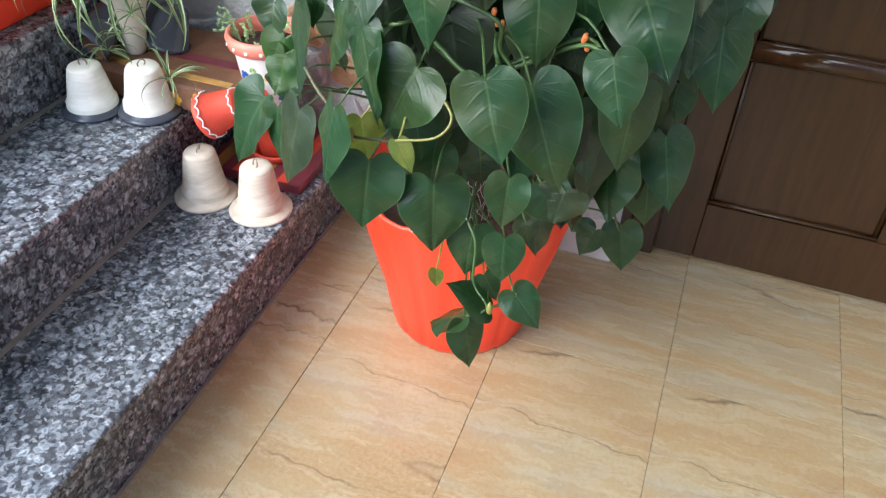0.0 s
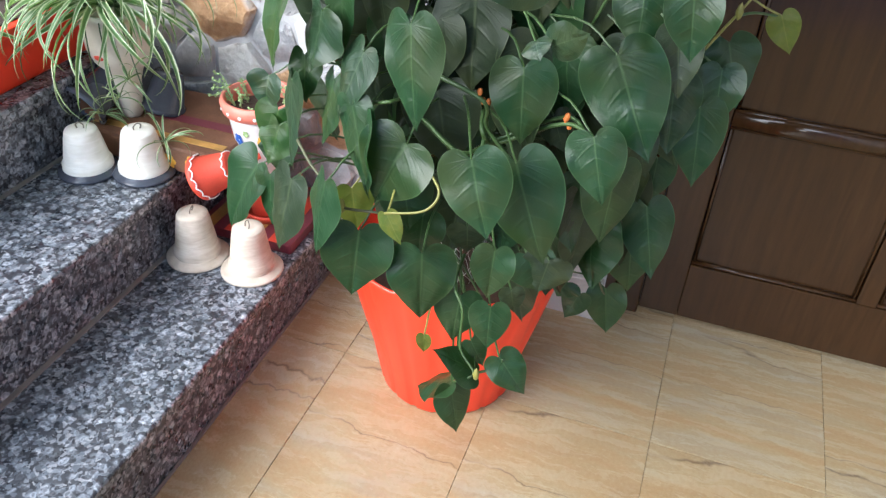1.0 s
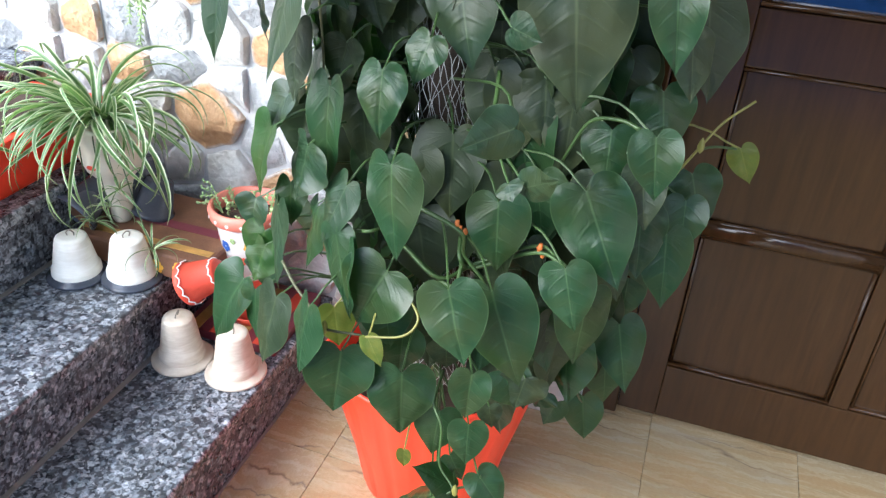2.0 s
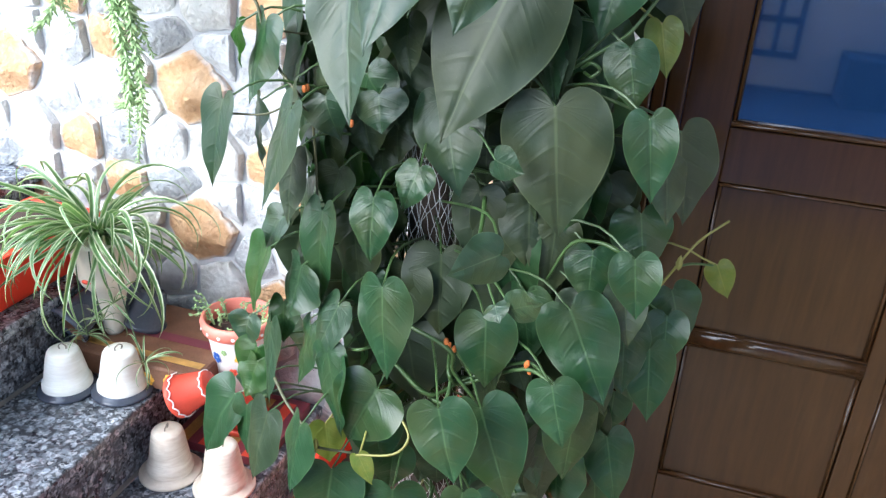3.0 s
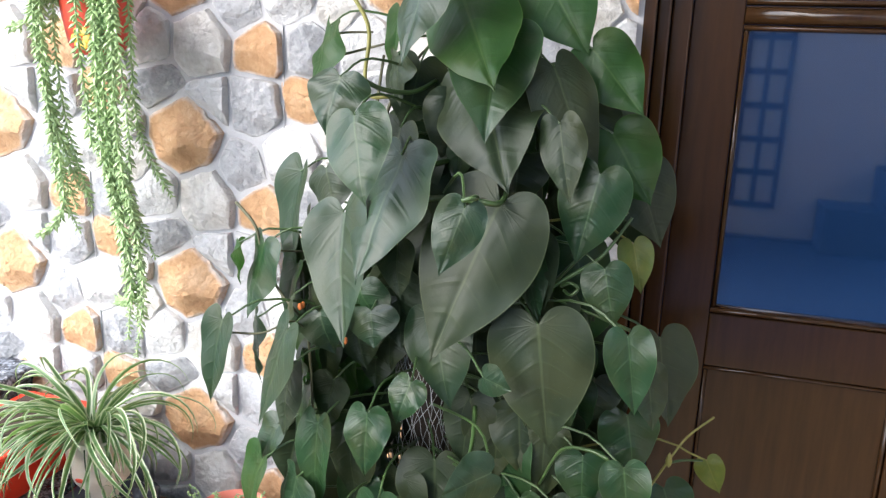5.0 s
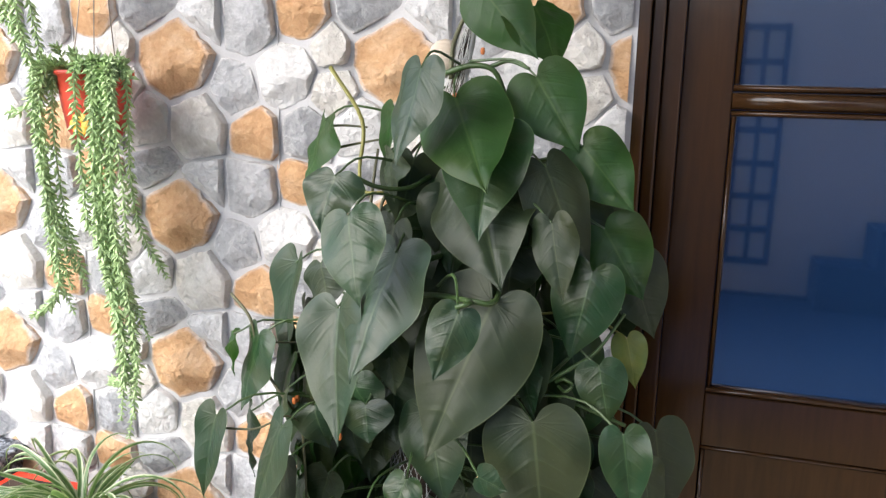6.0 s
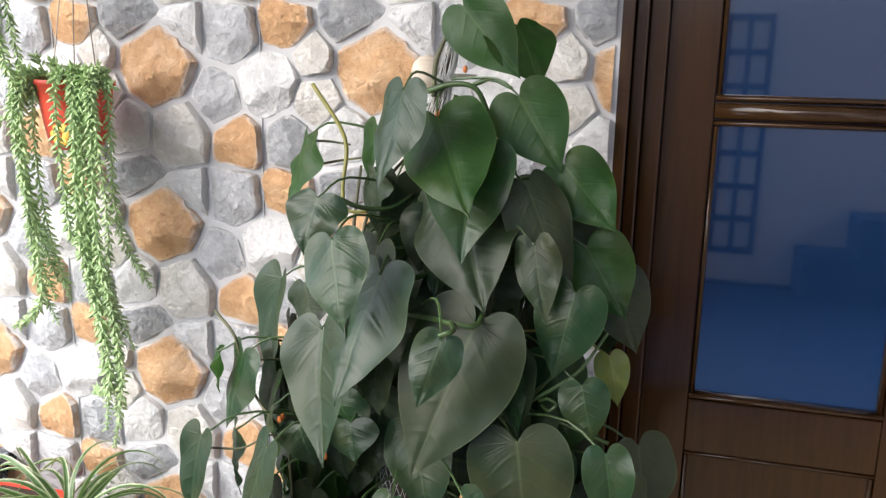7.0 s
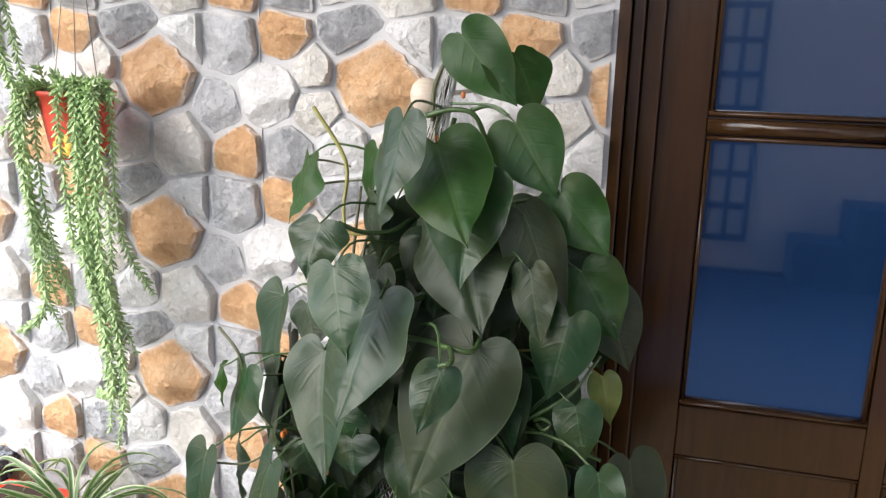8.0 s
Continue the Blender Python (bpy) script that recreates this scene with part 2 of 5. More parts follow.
GRANITE = granite_material()
TILE = marble_material()
GROUT = plain("tile_grout", (0.26, 0.195, 0.125), 0.8)
JOINT = plain("brown_grey_joint", (0.20, 0.18, 0.16), 0.85, 0.3, 60, 0.3)
MORTAR = plain("grey_mortar", (0.50, 0.50, 0.505), 0.85, 0.2, 40, 0.4)
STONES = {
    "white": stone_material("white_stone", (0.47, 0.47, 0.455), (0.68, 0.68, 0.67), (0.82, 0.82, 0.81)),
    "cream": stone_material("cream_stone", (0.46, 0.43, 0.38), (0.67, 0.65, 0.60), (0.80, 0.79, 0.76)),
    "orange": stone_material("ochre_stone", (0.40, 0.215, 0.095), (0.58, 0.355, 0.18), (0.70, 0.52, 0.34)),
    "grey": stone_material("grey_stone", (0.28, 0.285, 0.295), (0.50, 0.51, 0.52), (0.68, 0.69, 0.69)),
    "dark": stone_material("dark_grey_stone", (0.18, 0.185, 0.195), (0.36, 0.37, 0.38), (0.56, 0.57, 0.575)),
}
WOOD = wood_material()
GLASS = glass_material()
RED = plain("red_plastic", (0.86, 0.05, 0.015), 0.38, 0.06, 25, 0.05)
RED_PAINT = plain("red_painted_clay", (0.62, 0.07, 0.035), 0.5, 0.15, 30, 0.2)
TERRACOTTA = plain("terracotta", (0.20, 0.095, 0.05), 0.75, 0.5, 45, 0.4)
CREAM_CUP = turned_material("cream_turned_wood", (0.44, 0.35, 0.25), (0.68, 0.61, 0.51))
SALMON = plain("salmon_painted_clay", (0.74, 0.23, 0.16), 0.5, 0.1, 30, 0.15)
WHITE_CUP = turned_material("white_painted_clay", (0.66, 0.63, 0.53), (0.82, 0.80, 0.73))
CREAM_PAINT = plain("cream_paint", (0.74, 0.70, 0.58), 0.5, 0.12, 30, 0.15)
BLACK = plain("dull_black_plastic", (0.062, 0.070, 0.092), 0.24, 0.3, 30, 0.15)
WHITE_PAINT = plain("white_paint", (0.80, 0.79, 0.76), 0.5, 0.06, 30, 0.15)
BLUE_PAINT = plain("blue_paint", (0.03, 0.10, 0.38), 0.4, 0.2)
YELLOW_PAINT = plain("yellow_paint", (0.78, 0.42, 0.04), 0.5, 0.2)
FADED = plain("faded_ochre_paint", (0.42, 0.24, 0.06), 0.6, 0.6, 90, 0.3)
MAROON = plain("maroon_painted_wood", (0.16, 0.03, 0.045), 0.55, 0.35)
SOIL = plain("dark_soil", (0.05, 0.03, 0.02), 0.95, 0.5, 60, 0.9)
COIR = plain("brown_coir", (0.055, 0.038, 0.026), 0.95, 0.6, 80, 1.0)
NET = plain("white_plastic_net", (0.55, 0.55, 0.52), 0.5, 0.1)
WIRE = plain("dull_wire", (0.25, 0.22, 0.18), 0.45, 0.2, 30, 0.1, 0.5, 0.7)
TIE = plain("orange_tie", (0.42, 0.12, 0.02), 0.6, 0.2)
PLASTER = plain("pale_plaster", (0.62, 0.60, 0.60), 0.85, 0.08, 8, 0.2)
CEILING = plain("white_ceiling_paint", (0.75, 0.74, 0.72), 0.9, 0.05, 8, 0.1)
BLUE_WALL = plain("blue_wall_paint", (0.018, 0.075, 0.20), 0.8, 0.12, 8, 0.1)
MARBLE = plain("white_marble", (0.62, 0.60, 0.57), 0.3, 0.12, 20, 0.05)
STEM_GREEN = plain("green_stem", (0.045, 0.085, 0.022), 0.45, 0.25, 40, 0.2)
STEM_BROWN = plain("brown_stem", (0.085, 0.085, 0.04), 0.6, 0.3, 40, 0.3)
STEM_YELLOW = plain("yellow_stem", (0.20, 0.19, 0.04), 0.5, 0.2, 40, 0.2)
STEMS = (STEM_GREEN, STEM_BROWN, STEM_YELLOW)
LEAVES = (
    leaf_material("old_leaf", (0.0135, 0.0255, 0.0105), (0.0245, 0.0385, 0.0170), (0.09, 0.115, 0.05), (0.05, 0.12, 0.02), 0.34, 0.07),
    leaf_material("green_leaf", (0.010, 0.034, 0.011), (0.020, 0.050, 0.019), (0.09, 0.15, 0.06), (0.06, 0.20, 0.02), 0.22, 0.10),
    leaf_material("pale_leaf", (0.012, 0.032, 0.014), (0.022, 0.045, 0.022), (0.10, 0.145, 0.07), (0.08, 0.20, 0.04), 0.25, 0.09),
    leaf_material("young_leaf", (0.011, 0.042, 0.006), (0.021, 0.060, 0.010), (0.085, 0.14, 0.035), (0.08, 0.30, 0.02), 0.36, 0.13),
    leaf_material("yellowing_leaf", (0.050, 0.090, 0.012), (0.12, 0.13, 0.018), (0.24, 0.24, 0.06), (0.25, 0.34, 0.03), 0.35, 0.25),
)
STRIPED = striped_leaf_material()
SUCCULENT = plain("succulent_green", (0.33, 0.46, 0.20), 0.45, 0.35, 60, 0.1)


# ---- mesh helpers ----
def mesh_from(bm, material, smooth=False):
    me = bpy.data.meshes.new("m")
    bm.normal_update()
    bm.to_mesh(me)
    bm.free()
    me.materials.append(material)
    if smooth:
        me.polygons.foreach_set("use_smooth", [True] * len(me.polygons))
    return me


def part(name, bm, material, parent, label="", smooth=False):
    ob = new(name, mesh_from(bm, material, smooth))
    ob.parent = parent
    if label:
        tagged(ob, label)
    return ob


def thing(name, place, label, category, group="", kind="", turn=0):
    ob = new(name)
    ob.empty_display_size = 0.05
    ob.matrix_basis = pose(*place, 0, 0, turn)
    return tagged(ob, label, category, group, kind)


def box(x0, x1, y0, y1, z0, z1, bevel=0.0, segments=2):
    bm = bmesh.new()
    bmesh.ops.create_cube(bm, size=1)
    for v in bm.verts:
        v.co = Vector((x0 + (v.co.x + 0.5) * (x1 - x0), y0 + (v.co.y + 0.5) * (y1 - y0), z0 + (v.co.z + 0.5) * (z1 - z0)))
    if bevel:
        bmesh.ops.bevel(bm, geom=bm.edges[:], offset=bevel, segments=segments, affect="EDGES", profile=0.6)
    return bm


def lathe(profile, steps=40, wobble=0.0, flute=0, depth=0.0):
    """Turn (radius, height) pairs about z."""
    bm = bmesh.new()
    rings = []
    for r, z in profile:
        ring = []
        for i in range(steps):
            a = 2 * math.pi * i / steps
            k = 1 + wobble * noise.noise((math.cos(a) * 1.5, math.sin(a) * 1.5, z * 15))
            if flute:
                k -= depth * max(0, math.cos(a * flute)) ** 6
            ring.append(bm.verts.new((r * k * math.cos(a), r * k * math.sin(a), z)))
        rings.append(ring)
    for a, b in zip(rings, rings[1:]):
        for i in range(steps):
            j = (i + 1) % steps
            bm.faces.new((a[i], a[j], b[j], b[i]))
    return bm


def disc(r, z, steps=32, bump=0.0):
    bm = bmesh.new()
    c = bm.verts.new((0, 0, z + bump))
    ring = [bm.verts.new((r * math.cos(2 * math.pi * i / steps), r * math.sin(2 * math.pi * i / steps), z)) for i in range(steps)]
    mid = [bm.verts.new((0.5 * v.co.x, 0.5 * v.co.y, z + bump * (0.6 + 0.6 * random.random()))) for v in ring]
    for i in range(steps):
        j = (i + 1) % steps
        bm.faces.new((c, mid[i], mid[j]))
        bm.faces.new((mid[i], ring[i], ring[j], mid[j]))
    return bm


def smooth_path(points, per=5):
    """Catmull-Rom through the points."""
    p = [Vector(q) for q in points]
    p = [p[0] * 2 - p[1]] + p + [p[-1] * 2 - p[-2]]
    out = []
    for a, b, c, d in zip(p, p[1:], p[2:], p[3:]):
        for i in range(per):
            t = i / per
            out.append(0.5 * ((2 * b) + (c - a) * t + (2 * a - 5 * b + 4 * c - d) * t * t + (3 * b - a - 3 * c + d) * t ** 3))
    return out + [p[-2]]


def tube(points, r0, r1=None, sides=6, per=5, bm=None):
    bm = bm or bmesh.new()
    path = smooth_path(points, per)
    r1 = r0 if r1 is None else r1
    rings = []
    up = Vector((0.3, 0.2, 0.93))
    for i, p in enumerate(path):
        d = (path[min(i + 1, len(path) - 1)] - path[max(i - 1, 0)]).normalized()
        s = d.cross(up)
        s = s.normalized() if s.length > 1e-4 else Vector((1, 0, 0))
        u = s.cross(d)
        r = r0 + (r1 - r0) * i / (len(path) - 1)
        rings.append([bm.verts.new(p + r * (math.cos(2 * math.pi * k / sides) * s + math.sin(2 * math.pi * k / sides) * u)) for k in range(sides)])
    for a, b in zip(rings, rings[1:]):
        for k in range(sides):
            j = (k + 1) % sides
            bm.faces.new((a[k], b[k], b[j], a[j]))
    bm.faces.new(rings[0])
    bm.faces.new(rings[-1][::-1])
    return bm


# ---- structure ----
WALL_Y, DOOR_Y = 1.785, 1.855
floor = thing("floor", (0, 0, 0), "beige veined stone tile floor of the porch", "floor", kind="structure")
part("bed", box(-0.52, 3.0, -3.2, 1.87, -0.1, -0.003), GROUT, floor)
ground = tagged(new("ground", mesh_from(box(-60, 60, -60, 60, -0.3, -0.11), plain("earth_ground", (0.20, 0.17, 0.13), 0.95))), "bare earth ground around the house", "ground", kind="structure")

wall = thing("wall_north", (0, 0, 0), "wall clad with white, ochre and grey split stones", "wall", kind="structure")
part("backing", box(-3.0, 0.085, WALL_Y, 2.0, -0.1, 3.0), MORTAR, wall)
part("door_head", box(0.085, 1.09, 1.80, 2.0, 2.12, 3.0), PLASTER, wall)
part("plaster", box(1.09, 3.0, 1.80, 2.0, -0.1, 3.0), PLASTER, wall)
# never in view: added so that daylight enters from the left, not the right
tagged(new("wall_east", mesh_from(box(3.0, 3.15, -3.2, 2.0, -0.1, 3.0), PLASTER)), "unseen pale plaster wall added to close off light from the right", "wall", kind="structure")
tagged(new("wall_room_behind", mesh_from(box(0.0, 1.2, 2.3, 2.35, -0.1, 3.0), BLUE_WALL)), "dark blue wall behind the door", "wall", kind="structure")
# out of view; added to hold sky light off the door and upper wall
tagged(new("ceiling", mesh_from(box(-1.22, 3.15, -1.0, 2.0, 2.55, 2.7), CEILING)), "unseen white ceiling added to shade the door and upper wall", "ceiling", kind="structure")
tagged(new("skirting", mesh_from(box(-0.52, 0.082, 1.765, 1.784, 0.0, 0.10, 0.002), MARBLE)), "white marble skirting at the foot of the wall", "skirting", kind="structure")

# opposite side of the yard, seen only in the door's panes
south = thing("wall_south", (0, 0, 0), "pale wall across the yard with blue lower part", "wall", kind="structure")
part("upper", box(-1.0, 3.15, -3.2, -3.0, -0.1, 2.2), PLASTER, south)
part("dado", box(-1.0, 3.15, -2.99, -2.9, -0.1, 0.02), BLUE_WALL, south)
part("block", box(1.12, 3.0, -2.98, -2.6, -0.1, 0.33), BLUE_WALL, south)
part("block", box(1.46, 3.0, -2.97, -2.55, 0.331, 0.60), BLUE_WALL, south)
part("mat", box(-1.0, 2.9, -2.88, -0.35, 0.001, 0.012, 0.003), BLUE_WALL, south, "blue painted strip of floor")
window = thing("window_2", (0.675, -2.995, 0.6), "blue barred window in the wall across the yard", "window", kind="structure")
for i in range(3):
    part("bar", box(-0.145 + i * 0.145 - 0.017, -0.145 + i * 0.145 + 0.017, -0.02, 0.03, -0.37, 1.36), BLUE_WALL, window)
for i in range(8):
    part("bar", box(-0.162, 0.162, -0.025, 0.025, -0.37 + i * 0.24, -0.325 + i * 0.24), BLUE_WALL, window)

stairs = thing("stairs", (0, 0, 0), "polished black and grey speckled granite steps", "stairs", kind="structure")
NOSE = (-0.503, -0.732, -0.962, -1.20)
RISE = 0.1525
for i, x in enumerate(NOSE):
    top = RISE * (i + 1)
    part("riser", box(x - 0.034, x - 0.016, -1.6, WALL_Y, top - RISE - (0.002 if i else 0), top - 0.026), GRANITE, stairs)
    back = NOSE[i + 1] - 0.035 if i + 1 < len(NOSE) else -3.0
    part("tread", box(back, x, -1.6, WALL_Y, top - 0.026, top, 0.007, 3), GRANITE, stairs)
    part("core", box(-3.0, x - 0.034, -1.6, WALL_Y, top - RISE, top - 0.026), GROUT, stairs)
    if i == 0:
        part("joint", box(x - 0.0155, x - 0.009, -1.6, WALL_Y - 0.025, 0.0004, 0.003, 0.001), JOINT, stairs, "grey cement joint")
    else:
        part("joint", box(x - 0.017, x - 0.006, -1.6, WALL_Y, top - RISE, top - RISE + 0.003, 0.0012), JOINT, stairs, "grey cement joint")

# ---- door ----
def half_round(x0, x1, z0, z1, front, back, steps=12):
    """A bar of half-round section that lies along its longer side, its back flat."""
    bm = bmesh.new()
    across = x1 - x0 < z1 - z0
    rings = []
    for end in (0, 1):
        ring = []
        for i in range(steps + 1):
            a = math.pi * i / steps
            k, y = 0.5 - 0.5 * math.cos(a), back + (front - back) * math.sin(a) ** 0.8
            ring.append(bm.verts.new((x0 + k * (x1 - x0), y, (z0, z1)[end]) if across else ((x0, x1)[end], y, z0 + k * (z1 - z0))))
        rings.append(ring)
    for i in range(steps):
        bm.faces.new((rings[0][i], rings[1][i], rings[1][i + 1], rings[0][i + 1]))
    bm.faces.new(rings[0])
    bm.faces.new(rings[1][::-1])
    bmesh.ops.recalc_face_normals(bm, faces=bm.faces[:])
    return bm


def door():
    d = thing("door_1", (0.16, DOOR_Y, 0.0), "closed dark brown varnished door with blue glass panes", "door", kind="structure")
    o = Vector((0.16, DOOR_Y, 0.0))

    def slab(name, x0, x1, z0, z1, front, back, bevel=0.003, material=WOOD, parent=d, label=""):
        return part(name, box(x0 - o.x, x1 - o.x, front - o.y, back - o.y, z0, z1, bevel, 5 if bevel > 0.004 else 3), material, parent, label)

    # frame with stepped mouldings, left, right and head
    for x, s in ((0.16, -1), (1.01, 1)):
        for name, a, b, front in (("frame", 0.0, 0.032, 1.825), ("moulding", 0.033, 0.054, 1.808), ("moulding", 0.055, 0.082, 1.786)):
            slab(name, min(x + s * a, x + s * b), max(x + s * a, x + s * b), 0.0, 2.10, front, 1.95, 0.005)
    slab("frame", 0.078, 1.092, 2.041, 2.12, 1.79, 1.95, 0.005)
    # stiles and rails
    F, B = 1.842, 1.885
    columns = ((0.244, 0.563), (0.603, 0.926))
    slab("stile", 0.1606, 0.243, 0.008, 2.035, F, B)
    slab("stile", 0.564, 0.602, 0.146, 2.0, F, B)
    slab("stile", 0.927, 1.0094, 0.008, 2.035, F, B)
    slab("rail", 0.2435, 0.9265, 0.008, 0.145, F + 0.0006, B)
    for x0, x1 in columns:
        slab("rail", x0 - 0.0005, x1 + 0.0005, 0.468, 0.493, F + 0.006, B, 0.001)
        part("moulding", half_round(x0 - o.x, x1 - o.x, 0.463, 0.498, F - 0.007 - o.y, F + 0.0058 - o.y), WOOD, d, "", True)
        slab("rail", x0 - 0.0005, x1 + 0.0005, 0.800, 0.900, F + 0.0006, B)
        slab("rail", x0 - 0.0005, x1 + 0.0005, 1.401, 1.430, F + 0.006, B, 0.001)
        part("moulding", half_round(x0 - o.x, x1 - o.x, 1.402, 1.429, F - 0.007 - o.y, F + 0.0058 - o.y), WOOD, d, "", True)
        slab("rail", x0 - 0.0005, x1 + 0.0005, 1.935, 2.034, F + 0.0006, B)
        for z0, z1 in ((0.146, 0.468), (0.493, 0.799)):
            panel = slab("panel", x0, x1, z0, z1, F + 0.011, B - 0.004, 0.002)
            for a, b, c, e in ((x0, x1, z0, z0 + 0.009), (x0, x1, z1 - 0.009, z1), (x0, x0 + 0.009, z0 + 0.0095, z1 - 0.0095), (x1 - 0.009, x1, z0 + 0.0095, z1 - 0.0095)):
                part("bead", half_round(a - o.x, b - o.x, c, e, F + 0.001 - o.y, F + 0.0108 - o.y), WOOD, panel, "", True)
        for z0, z1 in ((0.901, 1.400), (1.431, 1.934)):
            pane = slab("pane", x0, x1, z0, z1, F + 0.012, F + 0.017, 0.0, GLASS, d, "dark blue reflecting glass")
            for a, b, c, e in ((x0, x1, z0, z0 + 0.012), (x0, x1, z1 - 0.010, z1), (x0, x0 + 0.010, z0 + 0.0125, z1 - 0.0105), (x1 - 0.010, x1, z0 + 0.0125, z1 - 0.0105)):
                low = c == z0 and e < z0 + 0.02
                part("bead", half_round(a - o.x, b - o.x, c, e, F - (0.006 if low else 0.0) - o.y, F + 0.0118 - o.y), WOOD, pane, "", True)
    return d


door()

# ---- climbing plant in the red pot ----
POT = Vector((-0.168, 1.512, 0.0))
pot = thing("plant_pot", POT, "bright red fluted plastic plant pot on the tiles", "plant pot")
part("wall", lathe([(0.0, 0.004), (0.118, 0.003), (0.126, 0.0), (0.130, 0.006), (0.147, 0.10), (0.172, 0.20), (0.190, 0.278), (0.198, 0.315), (0.199, 0.322), (0.195, 0.324), (0.189, 0.318), (0.164, 0.27), (0.14, 0.18)], 108, 0, 18, 0.024), RED, pot, "", True)
part("soil", disc(0.165, 0.262, 32, 0.012), SOIL, pot, "dark potting soil")

plant = thing("climbing_plant", POT, "large dark green heart-leaved climber on a netted moss pole", "plant")
POLE = [Vector((-0.150, 1.49, 0.25)), Vector((-0.155, 1.45, 0.55)), Vector((-0.158, 1.43, 0.85)), Vector((-0.158, 1.43, 1.15)), Vector((-0.140, 1.44, 1.35)), Vector((-0.112, 1.45, 1.50))]


def pole_at(z):
    for a, b in zip(POLE, POLE[1:]):
        if z <= b.z:
            return a.lerp(b, max(0, (z - a.z) / (b.z - a.z)))
    return POLE[-1]


pole = part("moss_pole", tube([p - POT for p in POLE], 0.052, 0.005, 16, 6), COIR, plant, "brown coir pole", True)


def pole_net():
    """Crossing threads wound round the pole both ways."""
    bm = bmesh.new()
    for s in (-1, 1):
        for k in range(34):
            pts = []
            for i in range(110):
                z = 0.28 + 1.22 * i / 109
                c = pole_at(z) - POT
                a = 2 * math.pi * k / 34 + s * z * 5.5 + 0.35 * noise.noise((z * 20, k, s))
                r = 0.056 - 0.046 * max(0, z - 0.75) / 0.75 + 0.003 * noise.noise((z * 30, k * 2, s))
                pts.append(c + Vector((r * math.cos(a), r * math.sin(a), 0)))
            tube(pts, 0.00045, 0.00045, 3, 1, bm)
    return bm


part("net", pole_net(), NET, pole, "loose white plastic netting")

OUTLINE = ((0.0, 1.0), (0.020, 0.962), (0.066, 0.900), (0.172, 0.79), (0.308, 0.648), (0.412, 0.50), (0.478, 0.35), (0.498, 0.19), (0.462, 0.03), (0.365, -0.085), (0.23, -0.135), (0.10, -0.105), (0.0, 0.0))


def blade(fold, droop, wave, cup, pucker, seed, material):
    """A heart-shaped leaf of unit length and width in the xy plane, base at the origin, tip at y = 1."""
    bm = bmesh.new()
    uv = bm.loops.layers.uv.new("blade")
    half = smooth_path([(x, y, 0) for x, y in OUTLINE], 4)
    steps = 8
    info = {}

    def height(x, y, mid=0.0, k=0.0):
        """Folded along the midrib, drooping, with the flesh puckered up between the side veins."""
        ax = abs(x)
        z = -fold * ax - droop * max(0, y) ** 2 + cup * (ax * 2) ** 2 * 0.2
        z += 1.4 * wave * math.sin(y * 9 + seed + (1.3 if x > 0 else 0)) * (ax * 2) ** 1.5
        z += (0.02 + wave * 0.7) * noise.noise((x * 3 + seed, y * 3, seed))
        saw = ((mid + 0.02) * 5.0) % 1
        z += pucker * (abs(saw - 0.5) * 2) ** 0.7 * math.sin(math.pi * min(1, k * 1.15)) * (1 - 0.6 * max(0, mid)) * min(1, math.hypot(x, y) / 0.4) ** 2
        z += 0.5 * pucker * noise.noise((x * 9 + seed * 2, y * 9, seed))
        z += 0.02 * math.exp(-(ax / 0.03) ** 2) * -1
        return z

    grid = {}
    for side in (-1, 1):
        for i, p in enumerate(half):
            run = p.y * 0.98 - 0.66 * abs(p.x) * 2 * max(0.0, 1 - p.y) + 0.06 * abs(p.x)
            mid = min(1.0, max(0.0, run))
            if p.x < 1e-6:
                run = mid = max(0.0, min(1.0, p.y))
            for j in range(steps + 1):
                k = j / steps
                x, y = side * p.x * k, mid + (p.y - mid) * k ** 1.3
                key = (side, i, j)
                if j == 0 and (-side, i, 0) in grid:
                    grid[key] = grid[(-side, i, 0)]
                else:
                    grid[key] = bm.verts.new((x, y, height(x, y, run, k)))
                    info[grid[key]] = (0.5 + 0.5 * side * k, run)
        for i in range(len(half) - 1):
            for j in range(steps):
                q = [grid[(side, i, j)], grid[(side, i + 1, j)], grid[(side, i + 1, j + 1)], grid[(side, i, j + 1)]]
                q = q if side < 0 else q[::-1]
                if len(set(q)) == 4:
                    f = bm.faces.new(q)
                    for lp in f.loops:
                        lp[uv].uv = info[lp.vert]
    bmesh.ops.remove_doubles(bm, verts=bm.verts[:], dist=1e-5)
    return mesh_from(bm, material, True)


SHAPES = (
    (0.08, 0.08, 0.02, 0.0, 0.016), (0.18, 0.14, 0.03, 0.1, 0.020), (-0.08, 0.10, 0.035, 0.3, 0.014), (0.14, 0.05, 0.05, 0.0, 0.026),
    (0.22, 0.20, 0.025, 0.2, 0.018), (0.05, 0.18, 0.055, -0.2, 0.040), (-0.12, 0.22, 0.03, 0.1, 0.016), (0.16, 0.0, 0.045, -0.1, 0.030),
)
BLADES = [[blade(*shape, 1.7 * k + tone, material) for k, shape in enumerate(SHAPES)] for tone, material in enumerate(LEAVES)]
pick = random.Random(7)


